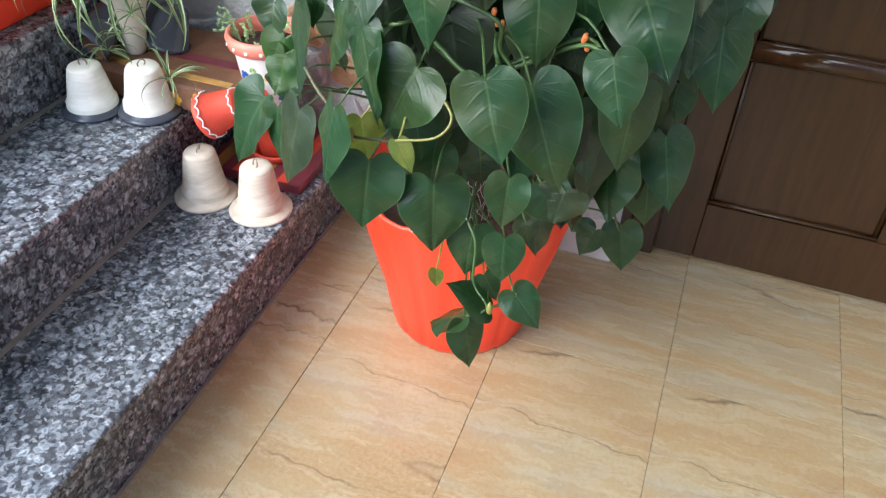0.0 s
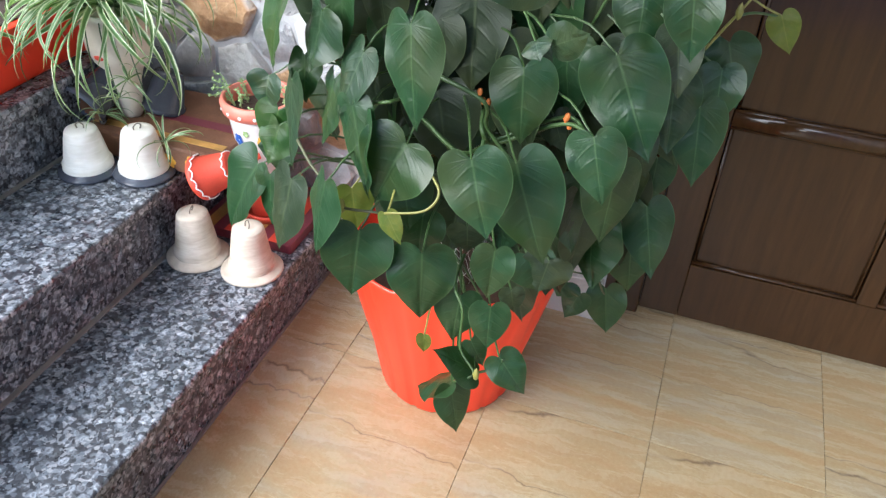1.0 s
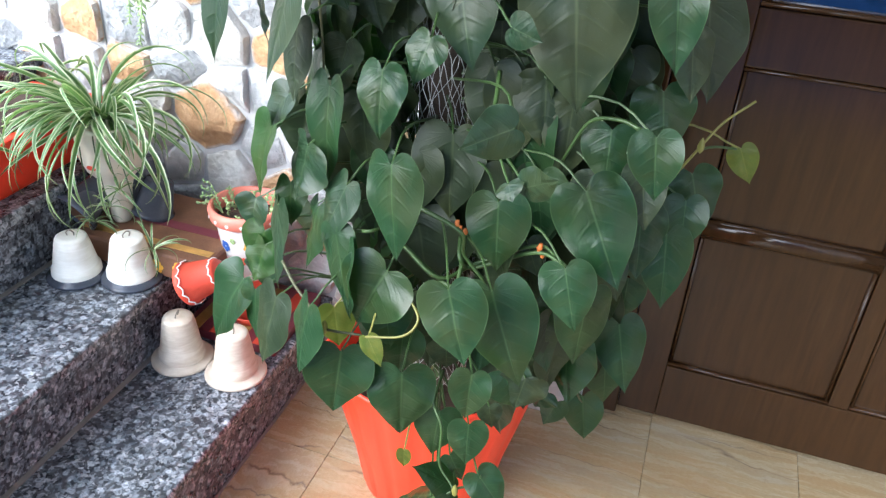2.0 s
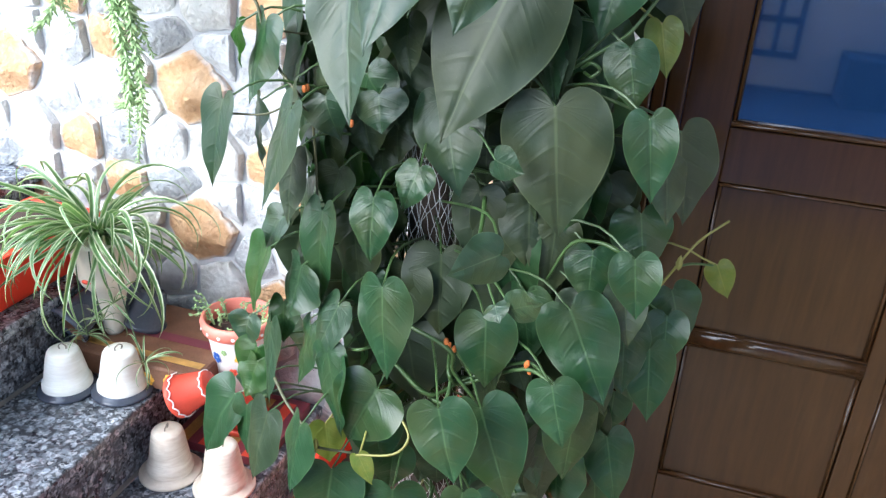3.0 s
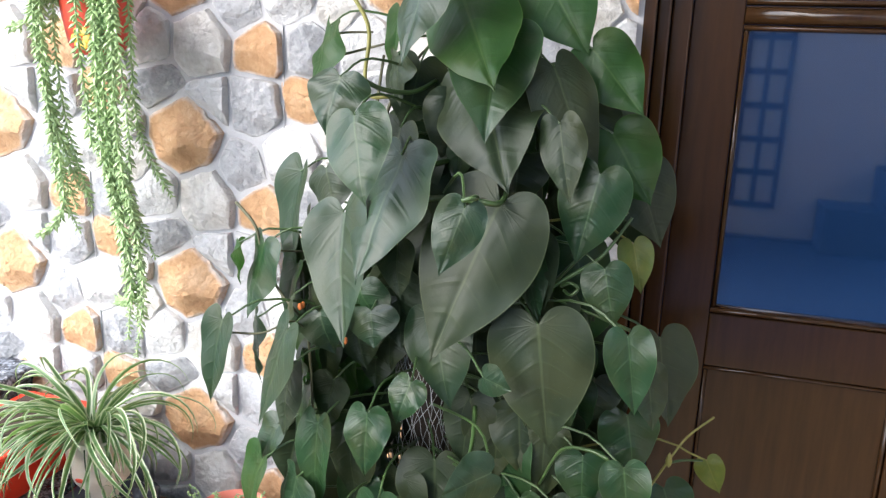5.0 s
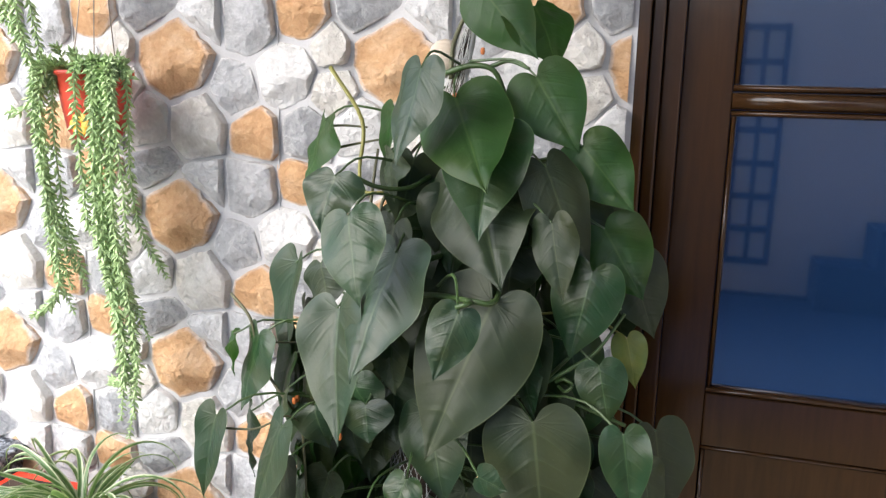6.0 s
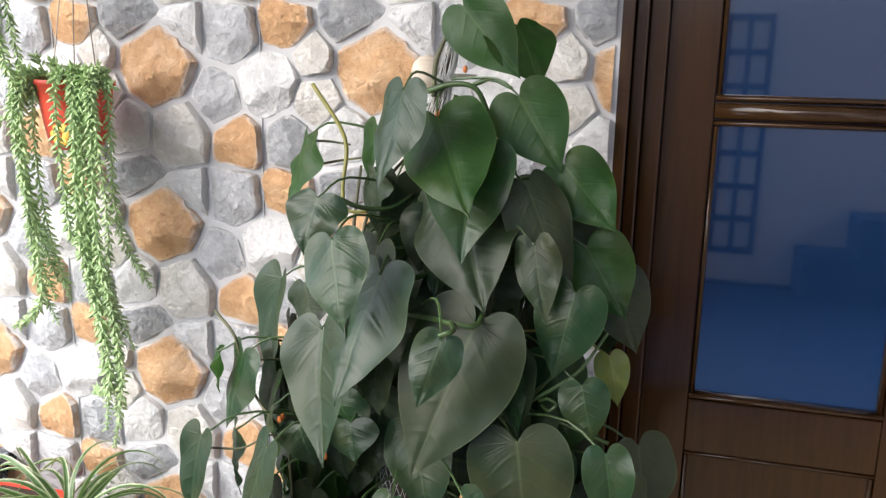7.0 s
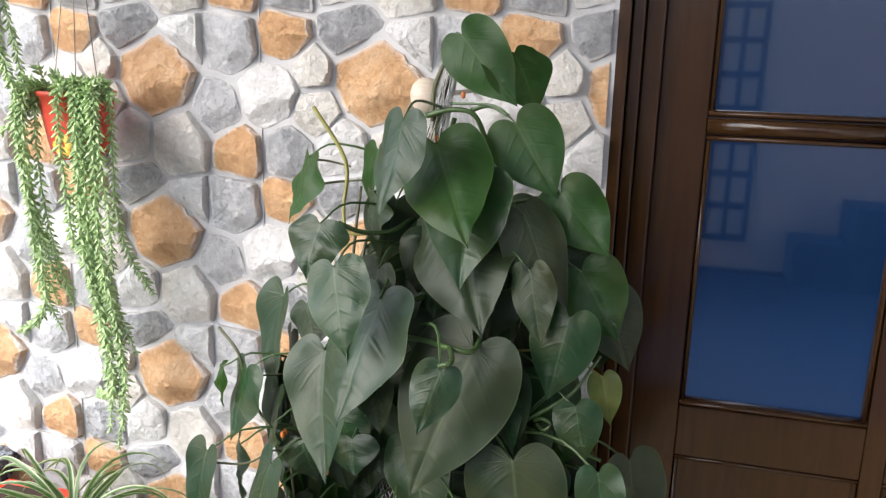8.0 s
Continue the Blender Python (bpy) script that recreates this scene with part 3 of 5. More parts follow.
def leaf(base, tip, width, turn, tone, shape=None):
    """One heart leaf with its stalk, from its notch to its tip, turned about its midrib away from facing -y."""
    b, t = Vector(base), Vector(tip)
    axis = (t - b)
    length = axis.length
    axis.normalize()
    face = Vector((0, -1, 0.15))
    face = (face - axis * face.dot(axis)).normalized()
    face = Matrix.Rotation(radians(turn), 3, axis) @ face
    side = axis.cross(face)
    width *= 1.1
    m = Matrix((side * width, axis * length, face * width)).transposed().to_4x4()
    m.translation = b - POT
    ob = new("leaf", BLADES[tone][pick.randrange(len(SHAPES)) if shape is None else shape])
    ob.parent = plant
    ob.matrix_basis = m
    home = pole_at(b.z + 0.03)
    reach = home - b
    end = b + reach * 0.92 - Vector((0, 0, 0.35 * max(0, reach.length - 0.08)))
    mid = b - axis * 0.008 + reach * 0.25 + Vector((0, 0, 0.006))
    part("stalk", tube([b - POT - face * 0.001, mid - POT, end - POT + Vector((0, 0, 0.006))], 0.0013, 0.0021, 5, 4), STEMS[0 if tone != 4 else 2], plant)


def vine(radius, tone, *points):
    part("stem", tube([Vector(p) - POT for p in points], radius, radius * 0.75, 6, 5), STEMS[tone], plant, "", True)


leaf((-0.120, 1.200, 0.508), (-0.113, 1.183, 0.395), 0.087, -20, 1)
leaf((-0.199, 1.177, 0.537), (-0.206, 1.161, 0.430), 0.087, -21, 1)
leaf((-0.014, 1.161, 0.569), (-0.016, 1.150, 0.495), 0.050, -11, 1)
leaf((-0.021, 1.200, 0.448), (-0.018, 1.190, 0.378), 0.053, -13, 1)
leaf((-0.072, 1.230, 0.429), (-0.077, 1.218, 0.345), 0.064, -12, 1)
leaf((-0.031, 1.190, 0.334), (-0.078, 1.158, 0.392), 0.053, 85, 1)
leaf((0.001, 1.191, 0.373), (0.047, 1.181, 0.323), 0.050, -30, 1)
leaf((-0.056, 1.166, 0.317), (-0.038, 1.154, 0.239), 0.053, -45, 1)
leaf((-0.057, 1.175, 0.324), (-0.127, 1.213, 0.252), 0.071, 89, 1)
leaf((-0.048, 1.220, 0.361), (-0.025, 1.214, 0.324), 0.035, -28, 1)
leaf((0.099, 1.260, 0.657), (0.103, 1.245, 0.550), 0.072, -32, 1)
leaf((0.059, 1.300, 0.587), (0.079, 1.282, 0.462), 0.085, -55, 0)
leaf((0.104, 1.500, 0.294), (0.122, 1.486, 0.201), 0.064, -9, 1)
leaf((0.064, 1.480, 0.286), (0.046, 1.471, 0.229), 0.046, 5, 1)
leaf((0.036, 1.270, 0.494), (0.027, 1.262, 0.440), 0.065, -3, 0)
leaf((0.144, 1.400, 0.656), (0.166, 1.392, 0.601), 0.049, -8, 1)
leaf((-0.440, 1.328, 0.496), (-0.512, 1.306, 0.373), 0.095, 33, 1)
leaf((-0.345, 1.264, 0.529), (-0.372, 1.245, 0.407), 0.084, 30, 0)
leaf((-0.235, 1.157, 0.611), (-0.256, 1.141, 0.505), 0.072, 40, 1)
leaf((-0.401, 1.300, 0.503), (-0.399, 1.287, 0.417), 0.057, 12, 1)
leaf((-0.154, 1.160, 0.585), (-0.133, 1.154, 0.547), 0.029, -1, 4)
leaf((-0.112, 1.200, 0.366), (-0.111, 1.195, 0.334), 0.021, -5, 4)
leaf((-0.107, 1.330, 0.662), (-0.109, 1.320, 0.592), 0.073, -14, 1)
leaf((0.009, 1.300, 0.690), (0.030, 1.293, 0.646), 0.045, -19, 0)
leaf((-0.167, 1.250, 0.578), (-0.153, 1.240, 0.506), 0.070, -23, 1)
leaf((-0.149, 1.280, 0.510), (-0.151, 1.269, 0.437), 0.062, -17, 1)
leaf((-0.084, 1.280, 0.509), (-0.079, 1.274, 0.464), 0.053, -17, 0)
leaf((0.006, 1.270, 0.494), (0.034, 1.261, 0.439), 0.064, -20, 1)
leaf((0.033, 1.280, 0.605), (0.071, 1.266, 0.515), 0.065, -56, 1)
leaf((0.107, 1.330, 0.680), (0.135, 1.320, 0.615), 0.048, -9, 0)
leaf((0.140, 1.400, 0.608), (0.142, 1.390, 0.538), 0.052, -2, 1)
leaf((-0.243, 1.250, 0.548), (-0.232, 1.241, 0.485), 0.053, -27, 4)
leaf((-0.006, 1.250, 0.444), (0.003, 1.245, 0.407), 0.034, -17, 0)
leaf((0.049, 1.400, 0.365), (0.037, 1.395, 0.335), 0.052, 6, 1)
leaf((-0.320, 1.280, 0.715), (-0.324, 1.270, 0.646), 0.046, 4, 1)
leaf((-0.086, 1.405, 1.546), (-0.010, 1.385, 1.461), 0.079, 5, 3)
leaf((-0.023, 1.435, 1.526), (0.022, 1.415, 1.458), 0.104, -48, 3)
leaf((-0.010, 1.398, 1.439), (0.051, 1.378, 1.349), 0.089, -8, 3)
leaf((0.053, 1.390, 1.356), (0.122, 1.370, 1.281), 0.079, -8, 3)
leaf((-0.104, 1.360, 1.413), (-0.029, 1.235, 1.309), 0.109, -8, 3)
leaf((-0.052, 1.345, 1.371), (-0.048, 1.255, 1.263), 0.103, 0, 1)
leaf((-0.073, 1.355, 1.323), (-0.020, 1.245, 1.209), 0.130, 0, 0)
leaf((-0.129, 1.300, 1.444), (-0.149, 1.270, 1.330), 0.076, 30, 2)
leaf((-0.316, 1.440, 1.374), (-0.343, 1.430, 1.276), 0.105, 50, 3)
leaf((-0.226, 1.275, 1.315), (-0.239, 1.245, 1.253), 0.075, 10, 2)
leaf((-0.187, 1.225, 1.276), (-0.162, 1.175, 1.187), 0.078, 6, 1)
leaf((-0.146, 1.270, 1.229), (-0.180, 1.200, 1.087), 0.122, 34, 2)
leaf((-0.221, 1.270, 1.153), (-0.197, 1.200, 1.004), 0.094, 20, 2)
leaf((-0.030, 1.135, 1.201), (-0.051, 1.120, 1.131), 0.050, -6, 2)
leaf((-0.025, 1.265, 1.181), (-0.093, 1.210, 0.996), 0.131, 4, 0)
leaf((0.029, 1.265, 1.042), (0.053, 1.235, 0.893), 0.116, -4, 0)
leaf((0.018, 1.335, 1.333), (0.078, 1.315, 1.201), 0.077, -28, 0)
leaf((0.033, 1.300, 1.273), (0.051, 1.280, 1.184), 0.052, 10, 0)
leaf((0.086, 1.385, 1.257), (0.140, 1.365, 1.175), 0.091, -12, 3)
leaf((0.114, 1.450, 1.208), (0.159, 1.430, 1.110), 0.082, -15, 0)
leaf((0.082, 1.310, 1.217), (0.062, 1.290, 1.112), 0.077, 0, 1)
leaf((0.097, 1.302, 1.107), (0.114, 1.287, 1.040), 0.056, -4, 1)
leaf((0.132, 1.268, 1.041), (0.149, 1.248, 0.951), 0.054, -6, 1)
leaf((0.167, 1.400, 0.997), (0.195, 1.380, 0.884), 0.088, -40, 0)
leaf((0.156, 1.360, 0.967), (0.172, 1.340, 0.893), 0.047, -20, 0)
leaf((0.124, 1.355, 1.129), (0.140, 1.335, 1.073), 0.040, -15, 4)
leaf((-0.002, 1.310, 1.121), (0.025, 1.290, 1.034), 0.049, 28, 1)
leaf((0.065, 1.390, 1.054), (0.067, 1.370, 0.971), 0.082, -15, 3)
leaf((-0.024, 1.225, 0.984), (0.011, 1.215, 0.975), 0.039, 15, 2)
leaf((-0.109, 1.295, 1.026), (-0.079, 1.265, 0.913), 0.088, 8, 2)
leaf((-0.190, 1.340, 1.069), (-0.136, 1.310, 0.929), 0.105, 38, 0)
leaf((-0.167, 1.225, 0.915), (-0.169, 1.205, 0.834), 0.057, 6, 1)
leaf((-0.122, 1.255, 0.950), (-0.139, 1.235, 0.899), 0.047, 12, 1)
leaf((0.004, 1.165, 0.899), (-0.043, 1.125, 0.882), 0.053, -10, 2)
leaf((0.017, 1.195, 0.820), (0.057, 1.165, 0.851), 0.039, 0, 2)
leaf((-0.003, 1.195, 0.822), (0.006, 1.175, 0.812), 0.034, 0, 2)
leaf((-0.140, 1.190, 0.817), (-0.129, 1.170, 0.695), 0.071, 12, 1)
leaf((-0.025, 1.256, 0.763), (-0.016, 1.236, 0.669), 0.075, -8, 1)
leaf((0.074, 1.285, 0.786), (0.135, 1.260, 0.672), 0.093, -8, 1)
leaf((0.071, 1.225, 0.710), (0.096, 1.205, 0.632), 0.064, -6, 1)
leaf((-0.051, 1.155, 0.690), (-0.020, 1.135, 0.596), 0.079, -6, 1)
leaf((-0.011, 1.208, 0.666), (0.042, 1.178, 0.542), 0.091, -6, 1)
leaf((0.141, 1.392, 0.534), (0.171, 1.372, 0.427), 0.071, -18, 1)
leaf((0.127, 1.420, 0.475), (0.149, 1.400, 0.366), 0.087, -25, 1)
leaf((-0.376, 1.242, 1.002), (-0.406, 1.232, 0.881), 0.057, 22, 2)
leaf((-0.356, 1.290, 0.991), (-0.359, 1.280, 0.901), 0.073, 56, 2)
leaf((-0.275, 1.225, 1.008), (-0.320, 1.215, 0.876), 0.071, 42, 2)
leaf((-0.364, 1.332, 1.085), (-0.389, 1.322, 0.976), 0.080, 36, 1)
leaf((-0.412, 1.345, 1.077), (-0.417, 1.335, 1.020), 0.056, 72, 3)
leaf((-0.342, 1.400, 1.175), (-0.369, 1.390, 1.007), 0.090, 42, 2)
leaf((-0.312, 1.310, 1.023), (-0.329, 1.300, 0.972), 0.060, 62, 0)
leaf((-0.295, 1.340, 1.034), (-0.302, 1.330, 0.978), 0.070, 50, 0)
leaf((-0.298, 1.272, 0.936), (-0.306, 1.262, 0.837), 0.052, 20, 0)
leaf((-0.311, 1.335, 0.931), (-0.303, 1.325, 0.877), 0.054, 66, 3)
leaf((-0.303, 1.325, 0.888), (-0.329, 1.315, 0.774), 0.073, 55, 1)
leaf((-0.251, 1.262, 0.869), (-0.259, 1.252, 0.726), 0.059, 22, 1)
leaf((-0.223, 1.295, 0.843), (-0.209, 1.285, 0.744), 0.074, 10, 0)
leaf((-0.335, 1.310, 0.828), (-0.376, 1.300, 0.769), 0.057, 36, 2)
leaf((-0.343, 1.275, 0.793), (-0.382, 1.265, 0.691), 0.088, 46, 3)
leaf((-0.281, 1.255, 0.787), (-0.298, 1.245, 0.707), 0.093, 38, 2)
leaf((-0.213, 1.225, 0.760), (-0.252, 1.215, 0.669), 0.055, 30, 2)
leaf((-0.396, 1.310, 0.658), (-0.402, 1.300, 0.605), 0.053, 8, 2)
leaf((-0.373, 1.290, 0.596), (-0.391, 1.280, 0.533), 0.061, 10, 3)
leaf((-0.266, 1.300, 1.008), (-0.245, 1.280, 0.958), 0.067, 10, 2)
leaf((-0.218, 1.320, 1.038), (-0.178, 1.300, 0.980), 0.071, 20, 1)
leaf((-0.286, 1.350, 0.948), (-0.272, 1.330, 0.877), 0.080, 20, 0)
leaf((-0.251, 1.310, 0.910), (-0.262, 1.290, 0.846), 0.070, 25, 0)
leaf((-0.066, 1.340, 0.900), (-0.076, 1.320, 0.802), 0.070, 5, 0)
leaf((-0.027, 1.350, 0.895), (-0.031, 1.330, 0.777), 0.091, -5, 0)
leaf((0.036, 1.340, 0.872), (0.037, 1.320, 0.768), 0.066, -10, 0)
leaf((0.088, 1.400, 0.929), (0.085, 1.380, 0.865), 0.071, -20, 0)
leaf((0.135, 1.400, 0.883), (0.153, 1.380, 0.801), 0.076, -18, 1)
leaf((0.141, 1.280, 0.871), (0.154, 1.265, 0.797), 0.057, -4, 1)
leaf((0.087, 1.330, 0.850), (0.092, 1.310, 0.781), 0.064, -8, 1)
leaf((0.133, 1.320, 0.813), (0.150, 1.300, 0.738), 0.051, -10, 0)
leaf((0.191, 1.388, 0.750), (0.198, 1.368, 0.680), 0.055, -6, 1)
leaf((0.192, 1.430, 0.769), (0.222, 1.410, 0.693), 0.072, -25, 1)
leaf((0.082, 1.320, 0.794), (0.100, 1.300, 0.734), 0.066, -10, 0)
leaf((0.177, 1.370, 0.705), (0.192, 1.350, 0.600), 0.066, -12, 1)
leaf((0.140, 1.360, 0.736), (0.152, 1.340, 0.644), 0.068, -15, 1)
leaf((-0.111, 1.330, 0.807), (-0.106, 1.310, 0.688), 0.094, 5, 0)
leaf((-0.155, 1.320, 0.777), (-0.160, 1.300, 0.681), 0.077, 10, 0)
leaf((-0.212, 1.300, 0.775), (-0.203, 1.280, 0.717), 0.070, 10, 1)
leaf((-0.151, 1.320, 0.681), (-0.122, 1.300, 0.577), 0.105, 0, 0)
leaf((-0.207, 1.215, 0.682), (-0.205, 1.195, 0.569), 0.080, 45, 1)
leaf((-0.146, 1.200, 0.664), (-0.192, 1.180, 0.575), 0.096, 8, 1)
leaf((0.246, 1.480, 0.796), (0.269, 1.470, 0.751), 0.038, -2, 4)
leaf((-0.185, 1.360, 1.340), (-0.191, 1.350, 1.278), 0.076, 50, 0)
leaf((-0.162, 1.310, 1.256), (-0.183, 1.290, 1.173), 0.073, 25, 0)
leaf((-0.208, 1.360, 1.241), (-0.227, 1.340, 1.171), 0.073, 25, 0)
leaf((-0.261, 1.310, 1.198), (-0.240, 1.290, 1.138), 0.071, 20, 0)
leaf((-0.149, 1.270, 1.118), (-0.143, 1.250, 1.056), 0.051, 15, 0)
leaf((-0.141, 1.360, 1.227), (-0.137, 1.340, 1.165), 0.051, 10, 0)
leaf((-0.023, 1.360, 1.222), (-0.023, 1.340, 1.162), 0.074, -10, 0)
leaf((0.012, 1.310, 1.132), (0.023, 1.290, 1.041), 0.058, 15, 0)
leaf((0.052, 1.370, 1.117), (0.081, 1.350, 1.017), 0.074, -10, 1)
leaf((0.058, 1.420, 1.283), (0.085, 1.400, 1.216), 0.059, -15, 0)
leaf((-0.200, 1.410, 1.393), (-0.220, 1.400, 1.310), 0.075, 55, 3)
leaf((-0.194, 1.300, 1.020), (-0.186, 1.280, 0.976), 0.075, 15, 2)
leaf((-0.167, 1.330, 1.035), (-0.158, 1.310, 0.967), 0.075, 15, 0)
leaf((-0.338, 1.270, 0.680), (-0.349, 1.260, 0.542), 0.063, 45, 2)
leaf((-0.265, 1.250, 0.703), (-0.284, 1.240, 0.608), 0.058, 45, 1)
leaf((-0.224, 1.215, 0.694), (-0.198, 1.195, 0.592), 0.059, 18, 1)
leaf((-0.398, 1.330, 0.534), (-0.404, 1.320, 0.496), 0.059, 10, 2)
leaf((-0.377, 1.300, 0.614), (-0.402, 1.290, 0.551), 0.063, -5, 3)
leaf((-0.231, 1.335, 0.994), (-0.215, 1.315, 0.926), 0.082, 15, 0)
leaf((-0.274, 1.360, 0.967), (-0.266, 1.340, 0.907), 0.070, 15, 0)
leaf((-0.192, 1.365, 0.988), (-0.189, 1.345, 0.916), 0.072, 10, 0)
leaf((-0.212, 1.370, 0.950), (-0.209, 1.350, 0.885), 0.065, 15, 0)
leaf((-0.307, 1.360, 0.939), (-0.307, 1.350, 0.864), 0.058, 30, 3)
leaf((-0.078, 1.400, 0.970), (-0.073, 1.380, 0.891), 0.089, 0, 0)
leaf((0.041, 1.400, 0.803), (0.050, 1.380, 0.723), 0.079, 0, 0)

# shaded leaves inside the climber
inner = random.Random(21)
for i in range(96):
    z = 0.46 + 0.88 * ((i * 0.618) % 1)
    a = radians(inner.uniform(185, 355))
    k = (0.55 + 0.4 * inner.random()) * (1 if z < 1.1 else 0.75 - 0.9 * (z - 1.1))
    b = Vector((-0.065 - 0.05 * (z - 0.6) + 0.19 * k * math.cos(a), 1.43 + 0.13 * k * math.sin(a), z))
    L = inner.uniform(0.085, 0.135)
    if abs(b.x + 0.145) < 0.09 and 0.74 < z < 1.06:
        continue
    t = b + Vector((0.25 * math.cos(a), 0.2 * math.sin(a) - 0.05, -1)).normalized() * L
    leaf(b, t, L * 0.8, inner.uniform(-40, 40) + 45 * math.cos(a), inner.choice((0, 0, 0, 1)))

# leaves at the back of the climber, towards the wall and the door
for i in range(64):
    z = 0.42 + 0.86 * ((i * 0.618) % 1)
    b = Vector((-0.17 + 0.28 * ((i * 0.755) % 1) - 0.06 * max(0, z - 0.9), inner.uniform(1.46, 1.60), z + 0.04))
    L = inner.uniform(0.085, 0.13)
    t = b + Vector((inner.uniform(-0.3, 0.3), -0.1, -1)).normalized() * L
    leaf(b, t, L * 0.85, inner.uniform(-35, 35), inner.choice((0, 0, 1)))

# leaves of the side towards the steps
for i in range(34):
    z = 0.62 + 0.52 * ((i * 0.618) % 1)
    b = Vector((-0.345 + 0.15 * ((i * 0.755) % 1), inner.uniform(1.34, 1.46), z))
    L = inner.uniform(0.07, 0.11)
    t = b + Vector((inner.uniform(-0.4, 0.1), -0.1, -1)).normalized() * L
    leaf(b, t, L * 0.8, inner.uniform(-10, 55), inner.choice((0, 0, 1, 3)))

# main stems on the pole
for k in range(5):
    route = []
    for i in range(9):
        z = 0.26 + i * (0.115 + 0.008 * k)
        c = pole_at(z)
        a = 1.3 * k + 0.5 * i * (1 if k % 2 else -1)
        r = 0.052 - 0.02 * z / 1.5 + 0.012 * math.sin(3 * i + k)
        route.append((c.x + r * math.cos(a), c.y + r * math.sin(a), z))
    vine(0.0055, 1 if k % 2 else 0, *route)

vine(0.0020, 2, (-0.142, 1.220, 0.642), (-0.111, 1.190, 0.639), (-0.091, 1.170, 0.625), (-0.107, 1.160, 0.602), (-0.157, 1.160, 0.586))
vine(0.0024, 0, (-0.082, 1.270, 0.470), (-0.078, 1.220, 0.453), (-0.059, 1.200, 0.431), (-0.055, 1.190, 0.371), (-0.029, 1.175, 0.346), (-0.055, 1.168, 0.326))
vine(0.0020, 0, (-0.029, 1.175, 0.346), (0.000, 1.190, 0.354), (0.006, 1.190, 0.373))
vine(0.0023, 1, (-0.322, 1.250, 0.605), (-0.287, 1.220, 0.591), (-0.247, 1.200, 0.570), (-0.226, 1.180, 0.565), (-0.172, 1.180, 0.570))
vine(0.0020, 1, (0.089, 1.450, 0.358), (0.098, 1.490, 0.299), (0.104, 1.500, 0.282))
vine(0.0036, 0, (-0.150, 1.270, 0.662), (-0.098, 1.250, 0.641), (-0.066, 1.240, 0.641), (-0.074, 1.300, 0.679))
vine(0.0036, 0, (-0.078, 1.290, 0.682), (-0.068, 1.260, 0.668), (-0.054, 1.280, 0.647), (0.028, 1.270, 0.697), (0.073, 1.240, 0.699))
vine(0.0028, 0, (-0.240, 1.270, 0.669), (-0.182, 1.220, 0.703), (-0.168, 1.250, 0.699))
vine(0.0032, 0, (-0.144, 1.250, 0.676), (-0.089, 1.240, 0.645), (-0.053, 1.280, 0.653), (0.027, 1.280, 0.701), (0.062, 1.250, 0.697))
vine(0.0032, 0, (-0.135, 1.260, 0.733), (-0.065, 1.240, 0.720), (-0.064, 1.260, 0.677), (-0.031, 1.260, 0.640))
vine(0.0023, 1, (-0.421, 1.360, 1.131), (-0.380, 1.340, 1.104), (-0.369, 1.340, 1.056), (-0.334, 1.320, 1.022), (-0.288, 1.300, 0.987), (-0.280, 1.300, 0.934), (-0.277, 1.300, 0.862))
vine(0.0016, 1, (-0.365, 1.245, 0.985), (-0.322, 1.250, 0.989), (-0.293, 1.270, 1.002), (-0.288, 1.300, 0.984))
vine(0.0016, 1, (-0.363, 1.330, 1.076), (-0.338, 1.360, 1.069), (-0.318, 1.380, 1.066))
vine(0.0024, 0, (0.131, 1.330, 1.027), (0.093, 1.330, 1.039), (0.020, 1.350, 1.053))
vine(0.0028, 0, (0.025, 1.310, 1.069), (0.068, 1.310, 1.101), (0.093, 1.320, 1.121), (0.121, 1.330, 1.166))
vine(0.0024, 0, (0.047, 1.310, 1.079), (0.058, 1.300, 1.087), (0.068, 1.300, 1.081), (0.060, 1.300, 1.072), (0.050, 1.310, 1.074))
vine(0.0020, 2, (0.165, 1.400, 0.767), (0.192, 1.450, 0.797), (0.216, 1.470, 0.832), (0.249, 1.480, 0.864))
vine(0.0020, 0, (0.192, 1.450, 0.797), (0.214, 1.460, 0.801), (0.241, 1.480, 0.795))
vine(0.0028, 0, (0.122, 1.290, 0.873), (0.096, 1.300, 0.876), (0.060, 1.320, 0.859), (0.034, 1.330, 0.800))
vine(0.0032, 0, (-0.050, 1.300, 0.909), (-0.039, 1.250, 0.893), (-0.029, 1.190, 0.892))
vine(0.0032, 0, (-0.164, 1.350, 1.134), (-0.188, 1.350, 1.071), (-0.169, 1.350, 0.975))
vine(0.0030, 2, (-0.297, 1.420, 1.446), (-0.242, 1.400, 1.377), (-0.237, 1.380, 1.315), (-0.223, 1.360, 1.288), (-0.195, 1.360, 1.287))
vine(0.0020, 1, (-0.343, 1.500, 1.362), (-0.298, 1.470, 1.366), (-0.243, 1.420, 1.367))
vine(0.0020, 1, (-0.312, 1.450, 1.332), (-0.264, 1.430, 1.343), (-0.219, 1.400, 1.352))
vine(0.0036, 0, (-0.211, 1.300, 1.312), (-0.188, 1.320, 1.299), (-0.160, 1.350, 1.296), (-0.139, 1.380, 1.310))
vine(0.0033, 1, (-0.129, 1.430, 1.434), (-0.129, 1.440, 1.482), (-0.107, 1.440, 1.528), (-0.091, 1.420, 1.534))
vine(0.0040, 0, (-0.137, 1.430, 1.441), (-0.100, 1.420, 1.451), (-0.069, 1.420, 1.445), (-0.051, 1.430, 1.408), (-0.023, 1.430, 1.383), (-0.017, 1.430, 1.338))
vine(0.0032, 0, (-0.075, 1.430, 1.451), (-0.050, 1.420, 1.458), (-0.020, 1.400, 1.448))
